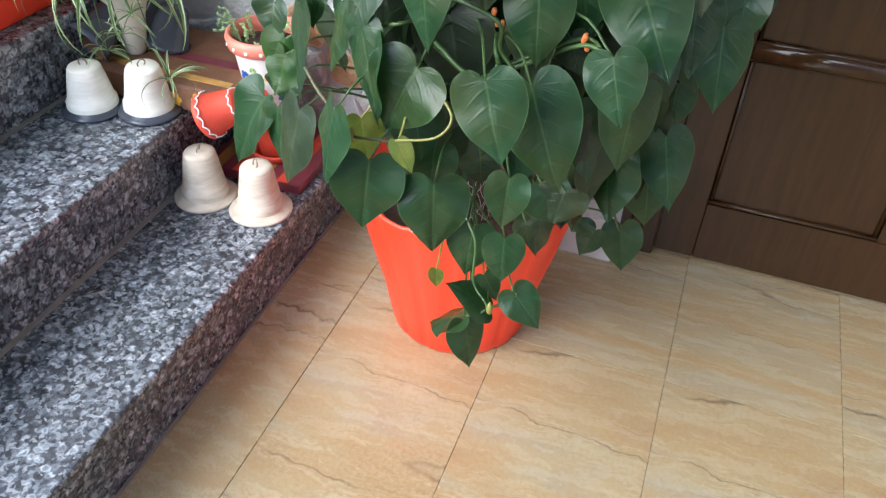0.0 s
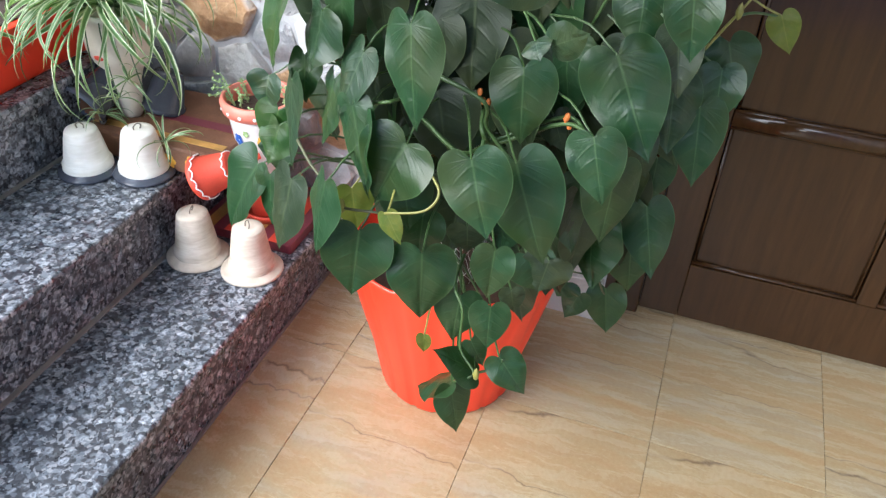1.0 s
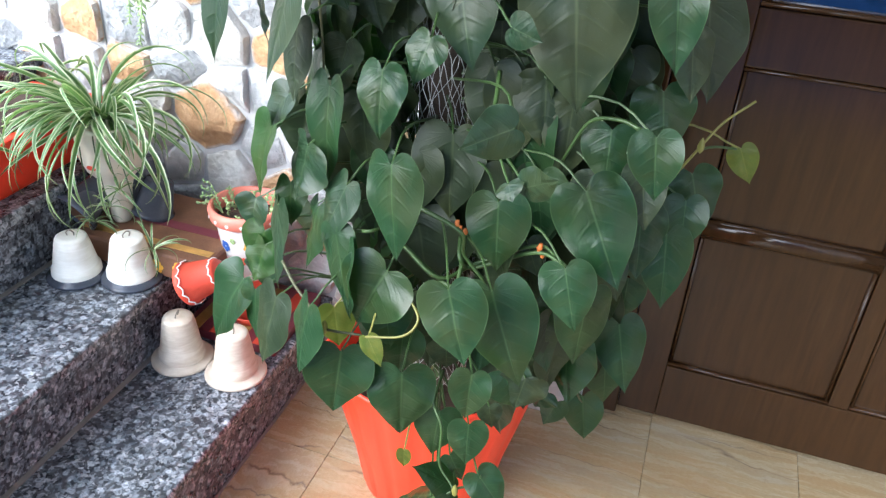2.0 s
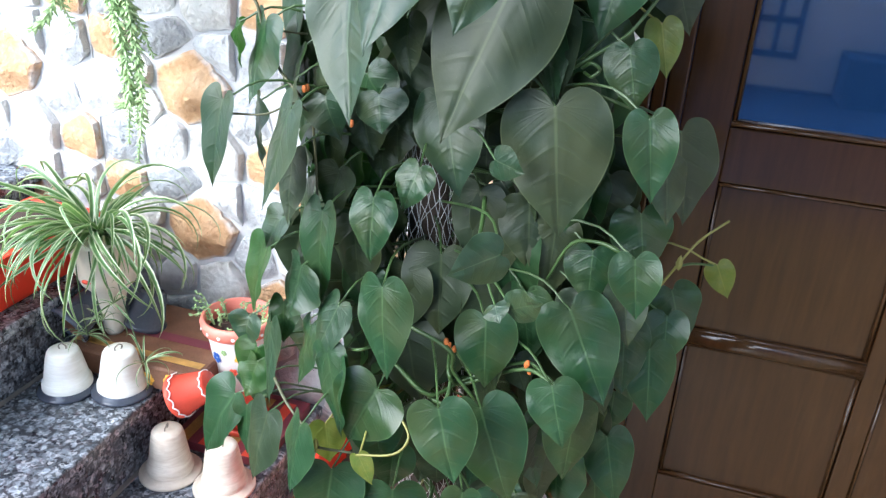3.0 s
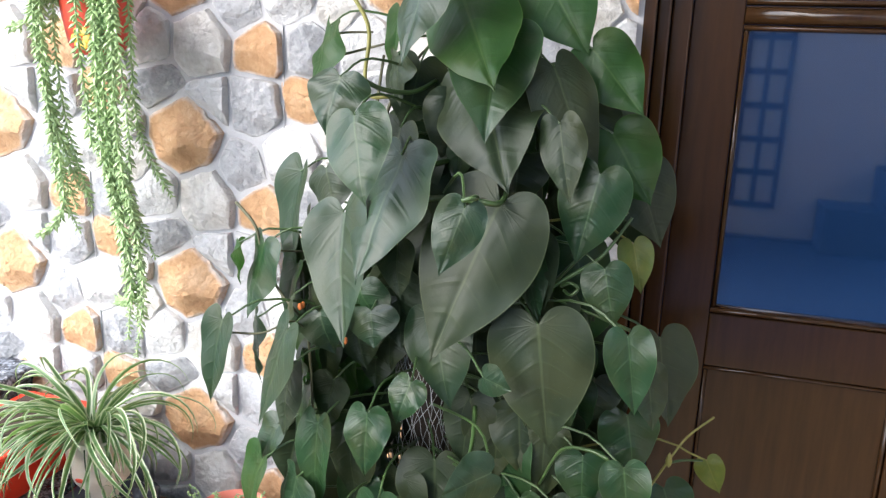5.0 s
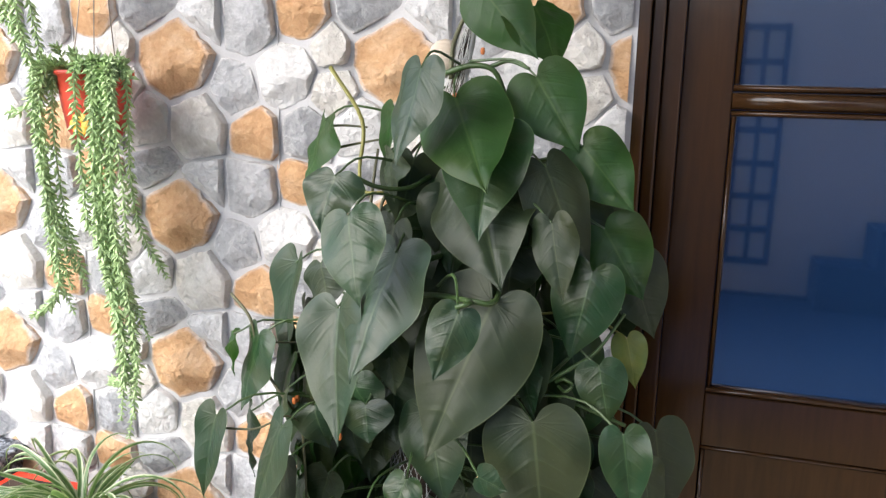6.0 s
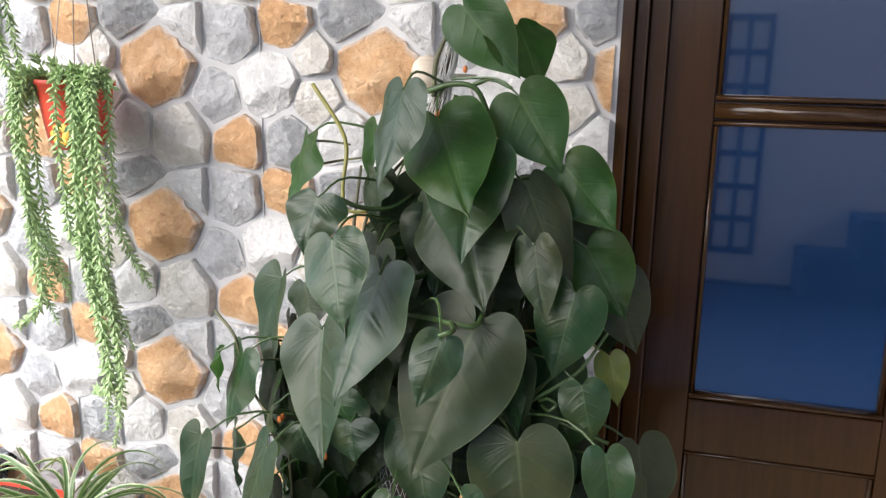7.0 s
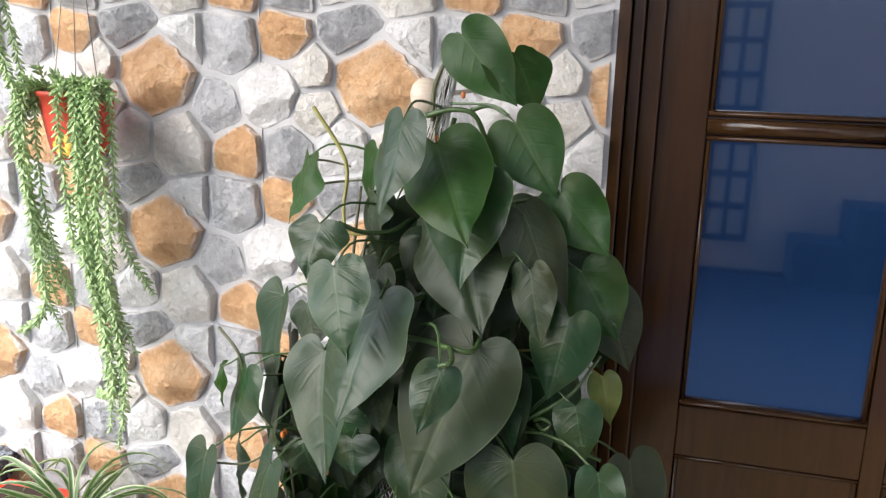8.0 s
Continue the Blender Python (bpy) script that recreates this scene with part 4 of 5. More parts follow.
vine(0.0032, 0, (-0.022, 1.440, 1.328), (0.017, 1.430, 1.339), (0.046, 1.410, 1.351))
vine(0.0026, 1, (-0.211, 1.380, 1.230), (-0.210, 1.400, 1.273), (-0.185, 1.420, 1.327), (-0.155, 1.440, 1.366))
vine(0.0026, 1, (-0.235, 1.400, 1.206), (-0.234, 1.420, 1.284), (-0.234, 1.440, 1.337))
vine(0.0040, 0, (-0.135, 1.300, 1.209), (-0.108, 1.360, 1.214), (-0.087, 1.400, 1.221))
vine(0.0040, 0, (-0.156, 1.320, 1.163), (-0.098, 1.280, 1.179), (-0.045, 1.240, 1.187), (-0.020, 1.250, 1.185), (-0.030, 1.340, 1.190))
vine(0.0032, 0, (-0.049, 1.245, 1.186), (-0.020, 1.140, 1.211), (-0.032, 1.130, 1.208))
vine(0.0024, 0, (0.026, 1.330, 1.066), (0.066, 1.330, 1.114), (0.092, 1.340, 1.144), (0.115, 1.340, 1.170))

# pale sheaths at growing points
for x, y, z in ((-0.224, 1.180, 0.566), (-0.024, 1.170, 0.350), (0.195, 1.450, 0.802)):
    part("sheath", lathe([(0.0, -0.011), (0.004, -0.006), (0.005, 0.0), (0.003, 0.008), (0.0, 0.013)], 8, 0.2), STEM_YELLOW, plant, "pale leaf sheath", True).location = Vector((x, y, z)) - POT

# orange ties on the stems
for x, y, z in ((-0.079, 1.290, 0.695), (0.035, 1.270, 0.695), (-0.064, 1.260, 0.710), (0.030, 1.270, 0.703), (-0.212, 1.260, 0.990), (-0.070, 1.240, 0.731), (0.033, 1.260, 0.712), (-0.289, 1.290, 1.016), (-0.087, 1.430, 1.470), (-0.120, 1.420, 1.412), (-0.290, 1.300, 1.015)):
    part("tie", lathe([(0.0, -0.005), (0.0026, -0.0035), (0.0034, 0.0), (0.0024, 0.004), (0.0, 0.005)], 8, 0.3), TIE, plant, "orange twist tie").location = Vector((x, y, z)) - POT


# ---- bell cups on the steps ----
def bell_cup(place, label, body, rim, height, r_top, r_low, r_rim, tilt=0, turn=0):
    c = thing("bell_cup", place, label, "bell cup", "upturned cups on the steps")
    c.matrix_basis = pose(*place, tilt, 0, turn)
    h = height
    part("body", lathe([(0.0, h), (r_top * 0.55, h + 0.0006), (r_top * 0.93, h - 0.0005), (r_top, h - 0.004), (r_top + (r_low - r_top) * 0.22, h * 0.80), (r_top + (r_low - r_top) * 0.48, h * 0.55), (r_top + (r_low - r_top) * 0.78, h * 0.27), (r_low * 0.985, h * 0.255), (r_low, 0.012), (r_low * 1.02, 0.008)], 40, 0.02), body, c, "", True)
    part("rim", lathe([(r_low * 0.97, 0.013), (r_low * 1.08, 0.010), (r_rim * 0.93, 0.0075), (r_rim, 0.006), (r_rim, 0.002), (r_rim * 0.96, 0.0), (r_low * 0.9, 0.001)], 44, 0.02), rim, c, "dark flared rim" if rim is BLACK else "flared rim", True)
    part("loop", tube([(-0.006, 0.002, h - 0.002), (-0.007, 0.0, h + 0.007), (0.0, -0.002, h + 0.014), (0.007, 0.0, h + 0.008), (0.005, 0.003, h - 0.002)], 0.0013, 0.0013, 6, 5), WIRE, c, "bent wire loop", True)
    return c


bell_cup((-0.897, 1.455, 2 * RISE), "white painted clay bell cup on a dark rim", WHITE_CUP, BLACK, 0.090, 0.030, 0.047, 0.058, 0, 20)
bell_cup((-0.795, 1.488, 2 * RISE + 0.003), "white painted clay bell cup on a tilted dark rim", WHITE_CUP, BLACK, 0.093, 0.031, 0.047, 0.059, 2, 60)
bell_cup((-0.686, 1.468, RISE), "cream wooden bell cup with a flared rim", CREAM_CUP, CREAM_CUP, 0.104, 0.030, 0.045, 0.061, 0, 100)
bell_cup((-0.566, 1.470, RISE), "cream wooden bell cup with a flared rim", CREAM_CUP, CREAM_CUP, 0.101, 0.030, 0.044, 0.060, 0, 150)


# ---- pots at the foot of the wall ----
def hollow(r_low, r_top, h, rim=0.006, lip=0.012):
    return lathe([(0.0, 0.002), (r_low * 0.9, 0.0), (r_low, 0.004), (r_top * 0.98, h - lip), (r_top + rim, h - lip + 0.001), (r_top + rim + 0.001, h - 0.002), (r_top + rim * 0.3, h), (r_top - 0.003, h - 0.004), (r_low + 0.5 * (r_top - r_low), h * 0.5), (r_low * 0.9, 0.012), (0.0, 0.011)], 44, 0.008)


tray = thing("painted_board", (-0.62, 1.645, RISE), "maroon painted wooden board with yellow bands on the lowest step", "board")
part("board", box(-0.115, 0.10, -0.105, 0.11, 0.0, 0.022, 0.003), MAROON, tray)
for i in range(4):
    part("band", box(-0.10 + i * 0.05, -0.075 + i * 0.05, -0.1055, 0.09, 0.0222, 0.0232), FADED if i % 2 == 0 else RED_PAINT, tray, "painted band")

art = thing("painted_pot", (-0.615, 1.630, RISE + 0.0235), "white flower pot painted with blue and red, red dotted rim", "flower pot")
art.scale = (0.86, 0.86, 1.0)
part("saucer", lathe([(0.0, 0.0), (0.052, 0.0), (0.064, 0.016), (0.066, 0.022), (0.060, 0.021), (0.05, 0.008), (0.0, 0.007)], 36), RED_PAINT, art, "red saucer", True)
part("foot", lathe([(0.0, 0.009), (0.042, 0.009), (0.048, 0.07), (0.052, 0.113)], 36), RED_PAINT, art, "red foot", True)
part("body", lathe([(0.0515, 0.1125), (0.0525, 0.113), (0.073, 0.240), (0.074, 0.247)], 40, 0.01), WHITE_PAINT, art, "", True)
part("rim", lathe([(0.073, 0.241), (0.084, 0.243), (0.088, 0.261), (0.084, 0.270), (0.077, 0.270), (0.072, 0.245), (0.068, 0.215)], 40), SALMON, art, "salmon red rim", True)
part("soil", disc(0.072, 0.240, 24, 0.01), SOIL, art)
for i in range(16):
    a = 2 * math.pi * i / 16
    bm = lathe([(0.0, 0.0015), (0.0035, 0.0008), (0.0045, 0.0)], 8)
    part("dot", bm, WHITE_PAINT, art).matrix_basis = Matrix.Translation((0.0864 * math.cos(a), 0.0864 * math.sin(a), 0.2535)) @ Matrix.Rotation(a, 4, "Z") @ Matrix.Rotation(radians(78), 4, "Y")
for i, (a, z, r, m) in enumerate(((250, 0.16, 0.014, BLUE_PAINT), (285, 0.13, 0.011, RED_PAINT), (300, 0.165, 0.012, YELLOW_PAINT), (225, 0.125, 0.012, BLUE_PAINT), (262, 0.105, 0.012, RED_PAINT), (325, 0.12, 0.012, BLUE_PAINT), (205, 0.16, 0.011, RED_PAINT), (270, 0.178, 0.008, SUCCULENT), (238, 0.095, 0.010, RED_PAINT))):
    bm = bmesh.new()
    for p in range(5):
        b = disc(r * 0.45, 0.0, 8, 0.001)
        me = bpy.data.meshes.new("petal")
        b.transform(Matrix.Translation((r * 0.55 * math.cos(1.257 * p), r * 0.55 * math.sin(1.257 * p), 0)))
        b.to_mesh(me)
        b.free()
        bm.from_mesh(me)
    z += 0.035
    rr = 0.0525 + (0.073 - 0.0525) * (z - 0.113) / 0.127 + 0.0012
    a = radians(a)
    part("flower", bm, m, art, "painted flower").matrix_basis = Matrix.Translation((rr * math.cos(a), rr * math.sin(a), z)) @ Matrix.Rotation(a, 4, "Z") @ Matrix.Rotation(radians(98), 4, "Y")


def sprig(parent, foot, tip, leaves, size, seed):
    """A thin stem set with small fleshy leaves."""
    rng = random.Random(seed)
    a, b = Vector(foot), Vector(tip)
    mid = (a + b) / 2 + Vector((0, 0, (b - a).length * 0.25))
    stem = part("sprig", tube([a, mid, b], 0.0013, 0.0008, 4, 4), SUCCULENT, parent)
    bm = bmesh.new()
    path = smooth_path([a, mid, b], 8)
    for i in range(leaves):
        p = path[int(len(path) * (0.25 + 0.75 * i / leaves)) - 1]
        m = Matrix.Translation(p) @ Euler((rng.uniform(-1, 1), rng.uniform(-1, 1), rng.uniform(0, 6.3))).to_matrix().to_4x4() @ Matrix.Translation((size * 0.8, 0, 0)) @ Matrix.Diagonal((size, size * 0.6, size * 0.22, 1))
        bmesh.ops.create_icosphere(bm, subdivisions=1, radius=1, matrix=m)
    part("leaves", bm, SUCCULENT, stem, "", True)


for i in range(16):
    a = pick.uniform(0, 6.28)
    r = pick.uniform(0.02, 0.06)
    out = pick.uniform(0.2, 1.2)
    sprig(art, (r * math.cos(a), r * math.sin(a), 0.243), ((r + 0.035 * out) * math.cos(a), (r + 0.035 * out) * math.sin(a), 0.260 + pick.uniform(0.0, 0.03)), 12, 0.0045, i)
for i in range(4):
    sprig(art, (-0.05, -0.02, 0.243), (-0.11 - 0.008 * i, -0.03 + 0.02 * i, 0.258 + 0.008 * i), 14, 0.0052, 60 + i)

tipped = thing("tipped_pot", (-0.613, 1.535, 0.315), "small red clay pot with white scallops, lying tipped over", "flower pot")
tipped.matrix_basis = Matrix.Translation((-0.612, 1.515, 0.352)) @ Vector((-0.86, -0.22, -0.46)).to_track_quat("Z", "Y").to_matrix().to_4x4()
part("body", hollow(0.029, 0.041, 0.078, 0.002, 0.012), RED_PAINT, tipped, "", True)
for row, (z, r, n, s) in enumerate(((0.068, 0.0438, 14, 0.0065), (0.008, 0.0302, 12, 0.004))):
    pts = [(r * math.cos(2 * math.pi * i / (4 * n)) , r * math.sin(2 * math.pi * i / (4 * n)), z - s * abs(math.sin(math.pi * i / 4))) for i in range(4 * n + 1)]
    part("scallop", tube(pts, 0.0013, 0.0013, 5, 1), WHITE_PAINT, tipped, "white painted scallop line")

trough = thing("clay_trough", (-0.83, 1.668, 2 * RISE), "brown clay trough painted with yellow flowers", "planter")
part("body", box(-0.125, 0.19, -0.155, 0.075, 0.0, 0.055, 0.010, 3), TERRACOTTA, trough)
for x, z, r in ((-0.09, 0.046, 0.019), (0.035, 0.046, 0.021), (0.075, 0.040, 0.016), (0.13, 0.048, 0.018)):
    bm = bmesh.new()
    for p in range(6):
        b = disc(r * 0.42, 0.0, 8, 0.001)
        b.transform(Matrix.Translation((r * 0.6 * math.cos(1.047 * p), r * 0.6 * math.sin(1.047 * p), 0)))
        me = bpy.data.meshes.new("petal")
        b.to_mesh(me)
        b.free()
        bm.from_mesh(me)
    part("flower", bm, YELLOW_PAINT, trough, "yellow painted flower").matrix_basis = Matrix.Translation((x, -0.1558, z * 0.6)) @ Matrix.Rotation(radians(90), 4, "X")


part("band", box(-0.115, 0.18, -0.128, -0.110, 0.0552, 0.0562), FADED, trough, "faded ochre painted band")
part("band", box(-0.115, 0.18, -0.06, -0.035, 0.0552, 0.0562), MAROON, trough, "maroon painted band")


def nursery_pot(place, axis, label, size=1.0):
    p = thing("nursery_pot", place, label, "plant pot", "black pots at the wall")
    p.matrix_basis = Matrix.Translation(place) @ Vector(axis).to_track_quat("Z", "Y").to_matrix().to_4x4() @ Matrix.Scale(size, 4)
    part("body", hollow(0.036, 0.052, 0.10, 0.004, 0.014), BLACK, p, "", True)
    part("inside", lathe([(0.036, 0.02), (0.0487, 0.094)], 32), TERRACOTTA, p, "dusty brown inside", True)
    return p


nursery_pot((-0.928, 1.599, 0.434), (-0.22, -0.87, -0.44), "black plastic nursery pot tipped mouth down", 0.86)
nursery_pot((-0.832, 1.655, 0.440), (-0.20, -0.25, -0.947), "black plastic nursery pot leaning upside down", 0.80)
nursery_pot((-0.898, 1.674, 0.469), (0.000, -0.150, -0.989), "black plastic nursery pot upside down on the trough")

# spider plant in a tall white pot
spider = thing("spider_plant", (-0.892, 1.598, 2 * RISE + 0.0552), "spider plant with cream-edged arching leaves in a cream pot", "plant")
part("pot", lathe([(0.0, 0.0), (0.017, 0.0), (0.020, 0.006), (0.028, 0.075), (0.036, 0.102), (0.053, 0.122), (0.062, 0.150), (0.066, 0.208), (0.069, 0.212), (0.069, 0.224), (0.064, 0.224), (0.058, 0.19), (0.0, 0.185)], 40, 0.015), CREAM_PAINT, spider, "tall cream pot with a narrow neck", True)
part("lips", lathe([(0.0, 0.003), (0.008, 0.002), (0.011, 0.0)], 10), RED_PAINT, spider, "red painted lips").matrix_basis = Matrix.Translation((-0.002, -0.0612, 0.142)) @ Matrix.Rotation(radians(96), 4, "X") @ Matrix.Diagonal((1, 0.5, 1, 1))


def strap(bend, rise, seed):
    """An arching strap leaf that starts upwards at the origin and falls outwards along +x, about 1 long."""
    bm = bmesh.new()
    uv = bm.loops.layers.uv.new("blade")
    rows = []
    p, ang = Vector((0, 0, 0)), radians(rise)
    n = 14
    for i in range(n + 1):
        k = i / n
        w = 0.030 * min(1, 0.55 + k * 3) * (1 - k ** 3) + 0.001
        tw = 0.3 * math.sin(seed + 2 * k)
        s = Vector((-math.sin(ang) * tw, 1, math.cos(ang) * tw)).normalized()
        up = Vector((-math.sin(ang), 0, math.cos(ang)))
        rows.append((bm.verts.new(p - s * w + up * w * 0.45), bm.verts.new(p), bm.verts.new(p + s * w + up * w * 0.45), k))
        p = p + Vector((math.cos(ang), 0, math.sin(ang))) / n
        ang -= radians(bend) * (0.35 + 1.2 * k) / n
    for a, b in zip(rows, rows[1:]):
        for c in (0, 1):
            f = bm.faces.new((a[c], a[c + 1], b[c + 1], b[c]))
            for lp, u in zip(f.loops, ((c / 2, a[3]), (c / 2 + 0.5, a[3]), (c / 2 + 0.5, b[3]), (c / 2, b[3]))):
                lp[uv].uv = u
    return mesh_from(bm, STRIPED, True)


STRAPS = [strap(b, r, s) for b, r, s in ((150, 58, 0), (165, 46, 1), (120, 34, 2), (120, 66, 3), (175, 68, 4), (95, 50, 5))]


def strap_tuft(parent, place, count, low, high, seed, shapes=range(6), flat=1.0, ring=0.012):
    rng = random.Random(seed)
    for i in range(count):
        ob = new("leaf", STRAPS[rng.choice(list(shapes))])
        ob.parent = parent
        a = 360 * (i * 0.382) + rng.uniform(-15, 15)
        L = rng.uniform(low, high)
        ob.matrix_basis = Matrix.Translation(Vector(place) + Vector((math.cos(radians(a)), math.sin(radians(a)), 0)) * ring) @ pose(0, 0, 0, rng.uniform(-50, 50), rng.uniform(-14, 48), a + rng.uniform(-25, 25)) @ Matrix.Diagonal((L, 0.165 if L > 0.12 else L, L * flat, 1))


strap_tuft(spider, (-0.012, 0, 0.228), 40, 0.13, 0.31, 5)
strap_tuft(spider, (-0.012, -0.01, 0.228), 26, 0.22, 0.35, 6, (0, 1, 4))
droop = random.Random(3)
for i in range(52):
    a = droop.uniform(170, 345)
    L = droop.uniform(0.14, 0.29)
    ob = new("leaf", STRAPS[droop.choice((0, 1, 4))])
    ob.parent = spider
    ob.matrix_basis = Matrix.Translation((0.02 * math.cos(radians(a)), 0.02 * math.sin(radians(a)), 0.228)) @ pose(0, 0, 0, droop.uniform(-35, 35), droop.uniform(0, 50), a) @ Matrix.Diagonal((L, 0.165, L, 1))
for i, (foot, tip) in enumerate((((0.02, -0.03, 0.20), (0.085, -0.092, 0.13)), ((0.03, -0.02, 0.20), (0.165, -0.122, 0.035)), ((0.01, -0.04, 0.20), (0.045, -0.082, 0.08)), ((-0.02, -0.04, 0.20), (0.02, -0.10, 0.05)))):
    a, b = Vector(foot), Vector(tip)
    runner = part("runner", tube([a, a + (b - a) * 0.3 + Vector((0, -0.015, 0.05)), a + (b - a) * 0.7 + Vector((0, -0.01, 0.02)), b], 0.0016, 0.001, 5, 5), STEM_GREEN, spider, "thin trailing runner", True)
    strap_tuft(runner, b, 11, 0.05, 0.085, 20 + i, (0, 1, 2, 3), 1.0, 0.003)

# red trough planter on the third step
red_trough = thing("trough_planter", (-1.085, 1.50, 3 * RISE), "long red plastic trough planter on the third step", "planter")
bm = box(-0.075, 0.075, -0.33, 0.20, 0.0, 0.105, 0.012, 3)
for v in bm.verts:
    k = 1 + 0.9 * v.co.z
    v.co.x, v.co.y = v.co.x * k, v.co.y * (1 + 0.25 * v.co.z)
part("body", bm, RED, red_trough)
bm = box(-0.092, 0.092, -0.35, 0.215, 0.100, 0.116, 0.004, 2)
part("lip", bm, RED, red_trough, "rolled red lip")
part("soil", box(-0.072, 0.072, -0.32, 0.19, 0.1161, 0.119, 0.0015), SOIL, red_trough)
strap_tuft(red_trough, (0.0, -0.16, 0.115), 26, 0.14, 0.24, 9)

# ---- hanging succulent on the wall ----
hanging = thing("hanging_plant", (-0.897, 1.685, 1.33), "trailing succulent in a red wall pot with a yellow flower", "plant")
part("pot", lathe([(0.0, -0.02), (0.040, -0.018), (0.052, 0.0), (0.062, 0.06), (0.066, 0.098), (0.071, 0.10), (0.071, 0.108), (0.064, 0.108), (0.056, 0.06), (0.0, 0.055)], 40), RED_PAINT, hanging, "red pot", True)
for p in range(6):
    a = p * 1.047
    part("petal", lathe([(0.0, 0.002), (0.006, 0.0014), (0.009, 0.0)], 10), YELLOW_PAINT, hanging, "yellow painted petal").matrix_basis = Matrix.Translation((0.008 + 0.013 * math.cos(a), -0.0565, 0.012 + 0.013 * math.sin(a))) @ Matrix.Rotation(radians(82), 4, "X")
for dx in (-0.05, 0.0, 0.05):
    part("wire", tube([(dx, 0.0, 0.105), (dx * 0.6, 0.01, 0.25), (0.0, 0.03, 0.50)], 0.0011, 0.0011, 4, 4), WIRE, hanging, "thin hanging wire")
part("hook", tube([(0.0, 0.03, 0.495), (0.0, 0.06, 0.52), (0.0, 0.105, 0.50)], 0.003, 0.003, 6, 4), WIRE, hanging, "wall hook")


def strand(points, seed, size=0.0105, density=260):
    """A hanging stem thick with small pointed leaves."""
    rng = random.Random(seed)
    stem = part("strand", tube(points, 0.0022, 0.0012, 5, 6), SUCCULENT, hanging)
    path = smooth_path(points, 12)
    total = sum((b - a).length for a, b in zip(path, path[1:]))
    verts, faces = [], []
    count = int(total * density)
    for i in range(count):
        k = i / count * (len(path) - 1)
        a, b = path[int(k)], path[min(int(k) + 1, len(path) - 1)]
        p = a.lerp(b, k - int(k))
        d = (b - a).normalized()
        ang = i * 2.4
        s = d.orthogonal().normalized()
        outw = (Matrix.Rotation(ang, 3, d) @ s)
        way = (outw * 0.75 + d * rng.uniform(0.45, 1.0)).normalized()
        sd = way.cross(d).normalized()
        up = sd.cross(way)
        L = size * 1.25 * rng.uniform(0.75, 1.35) * (1.0 if i < count * 0.93 else 0.6)
        w = L * 0.20
        base = len(verts)
        verts += [p, p + way * L * 0.45 + sd * w, p + way * L * 0.45 - sd * w, p + way * L * 0.5 + up * w * 0.9, p + way * L * 0.5 - up * w * 0.7, p + way * L]
        faces += [tuple(base + q for q in f) for f in ((0, 1, 3), (0, 3, 2), (0, 2, 4), (0, 4, 1), (5, 3, 1), (5, 2, 3), (5, 4, 2), (5, 1, 4))]
    me = bpy.data.meshes.new("m")
    me.from_pydata([tuple(v) for v in verts], [], faces)
    me.materials.append(SUCCULENT)
    ob = new("leaves", me)
    ob.parent = stem
    ob["kind"] = "stuff"


trail = random.Random(14)
RIGHT = ((0.022, 0.26), (0.032, 0.36), (0.040, 0.42), (0.050, 0.33), (0.058, 0.50), (0.066, 0.58), (0.076, 0.54), (0.084, 0.62), (0.092, 0.48), (0.100, 0.40), (0.110, 0.28))
LEFT = ((-0.090, 0.22), (-0.080, 0.32), (-0.070, 0.36), (-0.058, 0.28), (-0.048, 0.32))
for k, (x, drop) in enumerate(RIGHT + LEFT):
    s = 0.006 if x > 0 else 0.002
    front = -0.062 + trail.uniform(-0.012, 0.020)
    sway = trail.uniform(-0.012, 0.012)
    strand([(x * 0.55, -0.03, 0.105), (x * 0.9, front, 0.115 + trail.uniform(-0.01, 0.01)), (x, front - 0.010, 0.03), (x + sway - s, front, -drop * 0.35), (x - sway - s, front + 0.025, -drop * 0.7), (x + sway * 0.5 - (0.2 * (drop - 0.4) if x > 0 else 0), front + 0.055, -drop)], 50 + k, 0.0138, 400)
strand([(-0.05, -0.03, 0.10), (-0.070, -0.06, 0.05), (-0.060, -0.06, -0.15), (-0.066, -0.05, -0.29), (-0.10, -0.04, -0.345), (-0.158, -0.03, -0.377)], 4, 0.0138, 300)
strand([(0.045, -0.04, 0.10), (0.07, -0.06, 0.05), (0.05, -0.05, -0.30), (0.055, -0.02, -0.46), (0.02, 0.0, -0.50), (-0.005, 0.01, -0.505)], 6, 0.0138, 300)
strand([(-0.05, -0.03, 0.10), (-0.085, -0.05, 0.08), (-0.12, -0.05, 0.035), (-0.162, -0.05, 0.026)], 7, 0.0138, 300)
for k, (x, dx, up) in enumerate(((-0.055, -0.02, 0.03), (-0.035, 0.0, 0.045), (-0.012, 0.01, 0.035), (0.012, -0.01, 0.03), (0.035, 0.02, 0.02), (0.05, 0.05, 0.012), (0.055, 0.07, -0.005), (0.045, 0.055, 0.03), (0.02, 0.03, 0.015), (-0.02, -0.03, 0.02))):
    strand([(x, -0.025, 0.095), (x + dx * 0.4, -0.045, 0.105 + up * 0.7), (x + dx, -0.055, 0.105 + up)], 80 + k, 0.0125, 330)

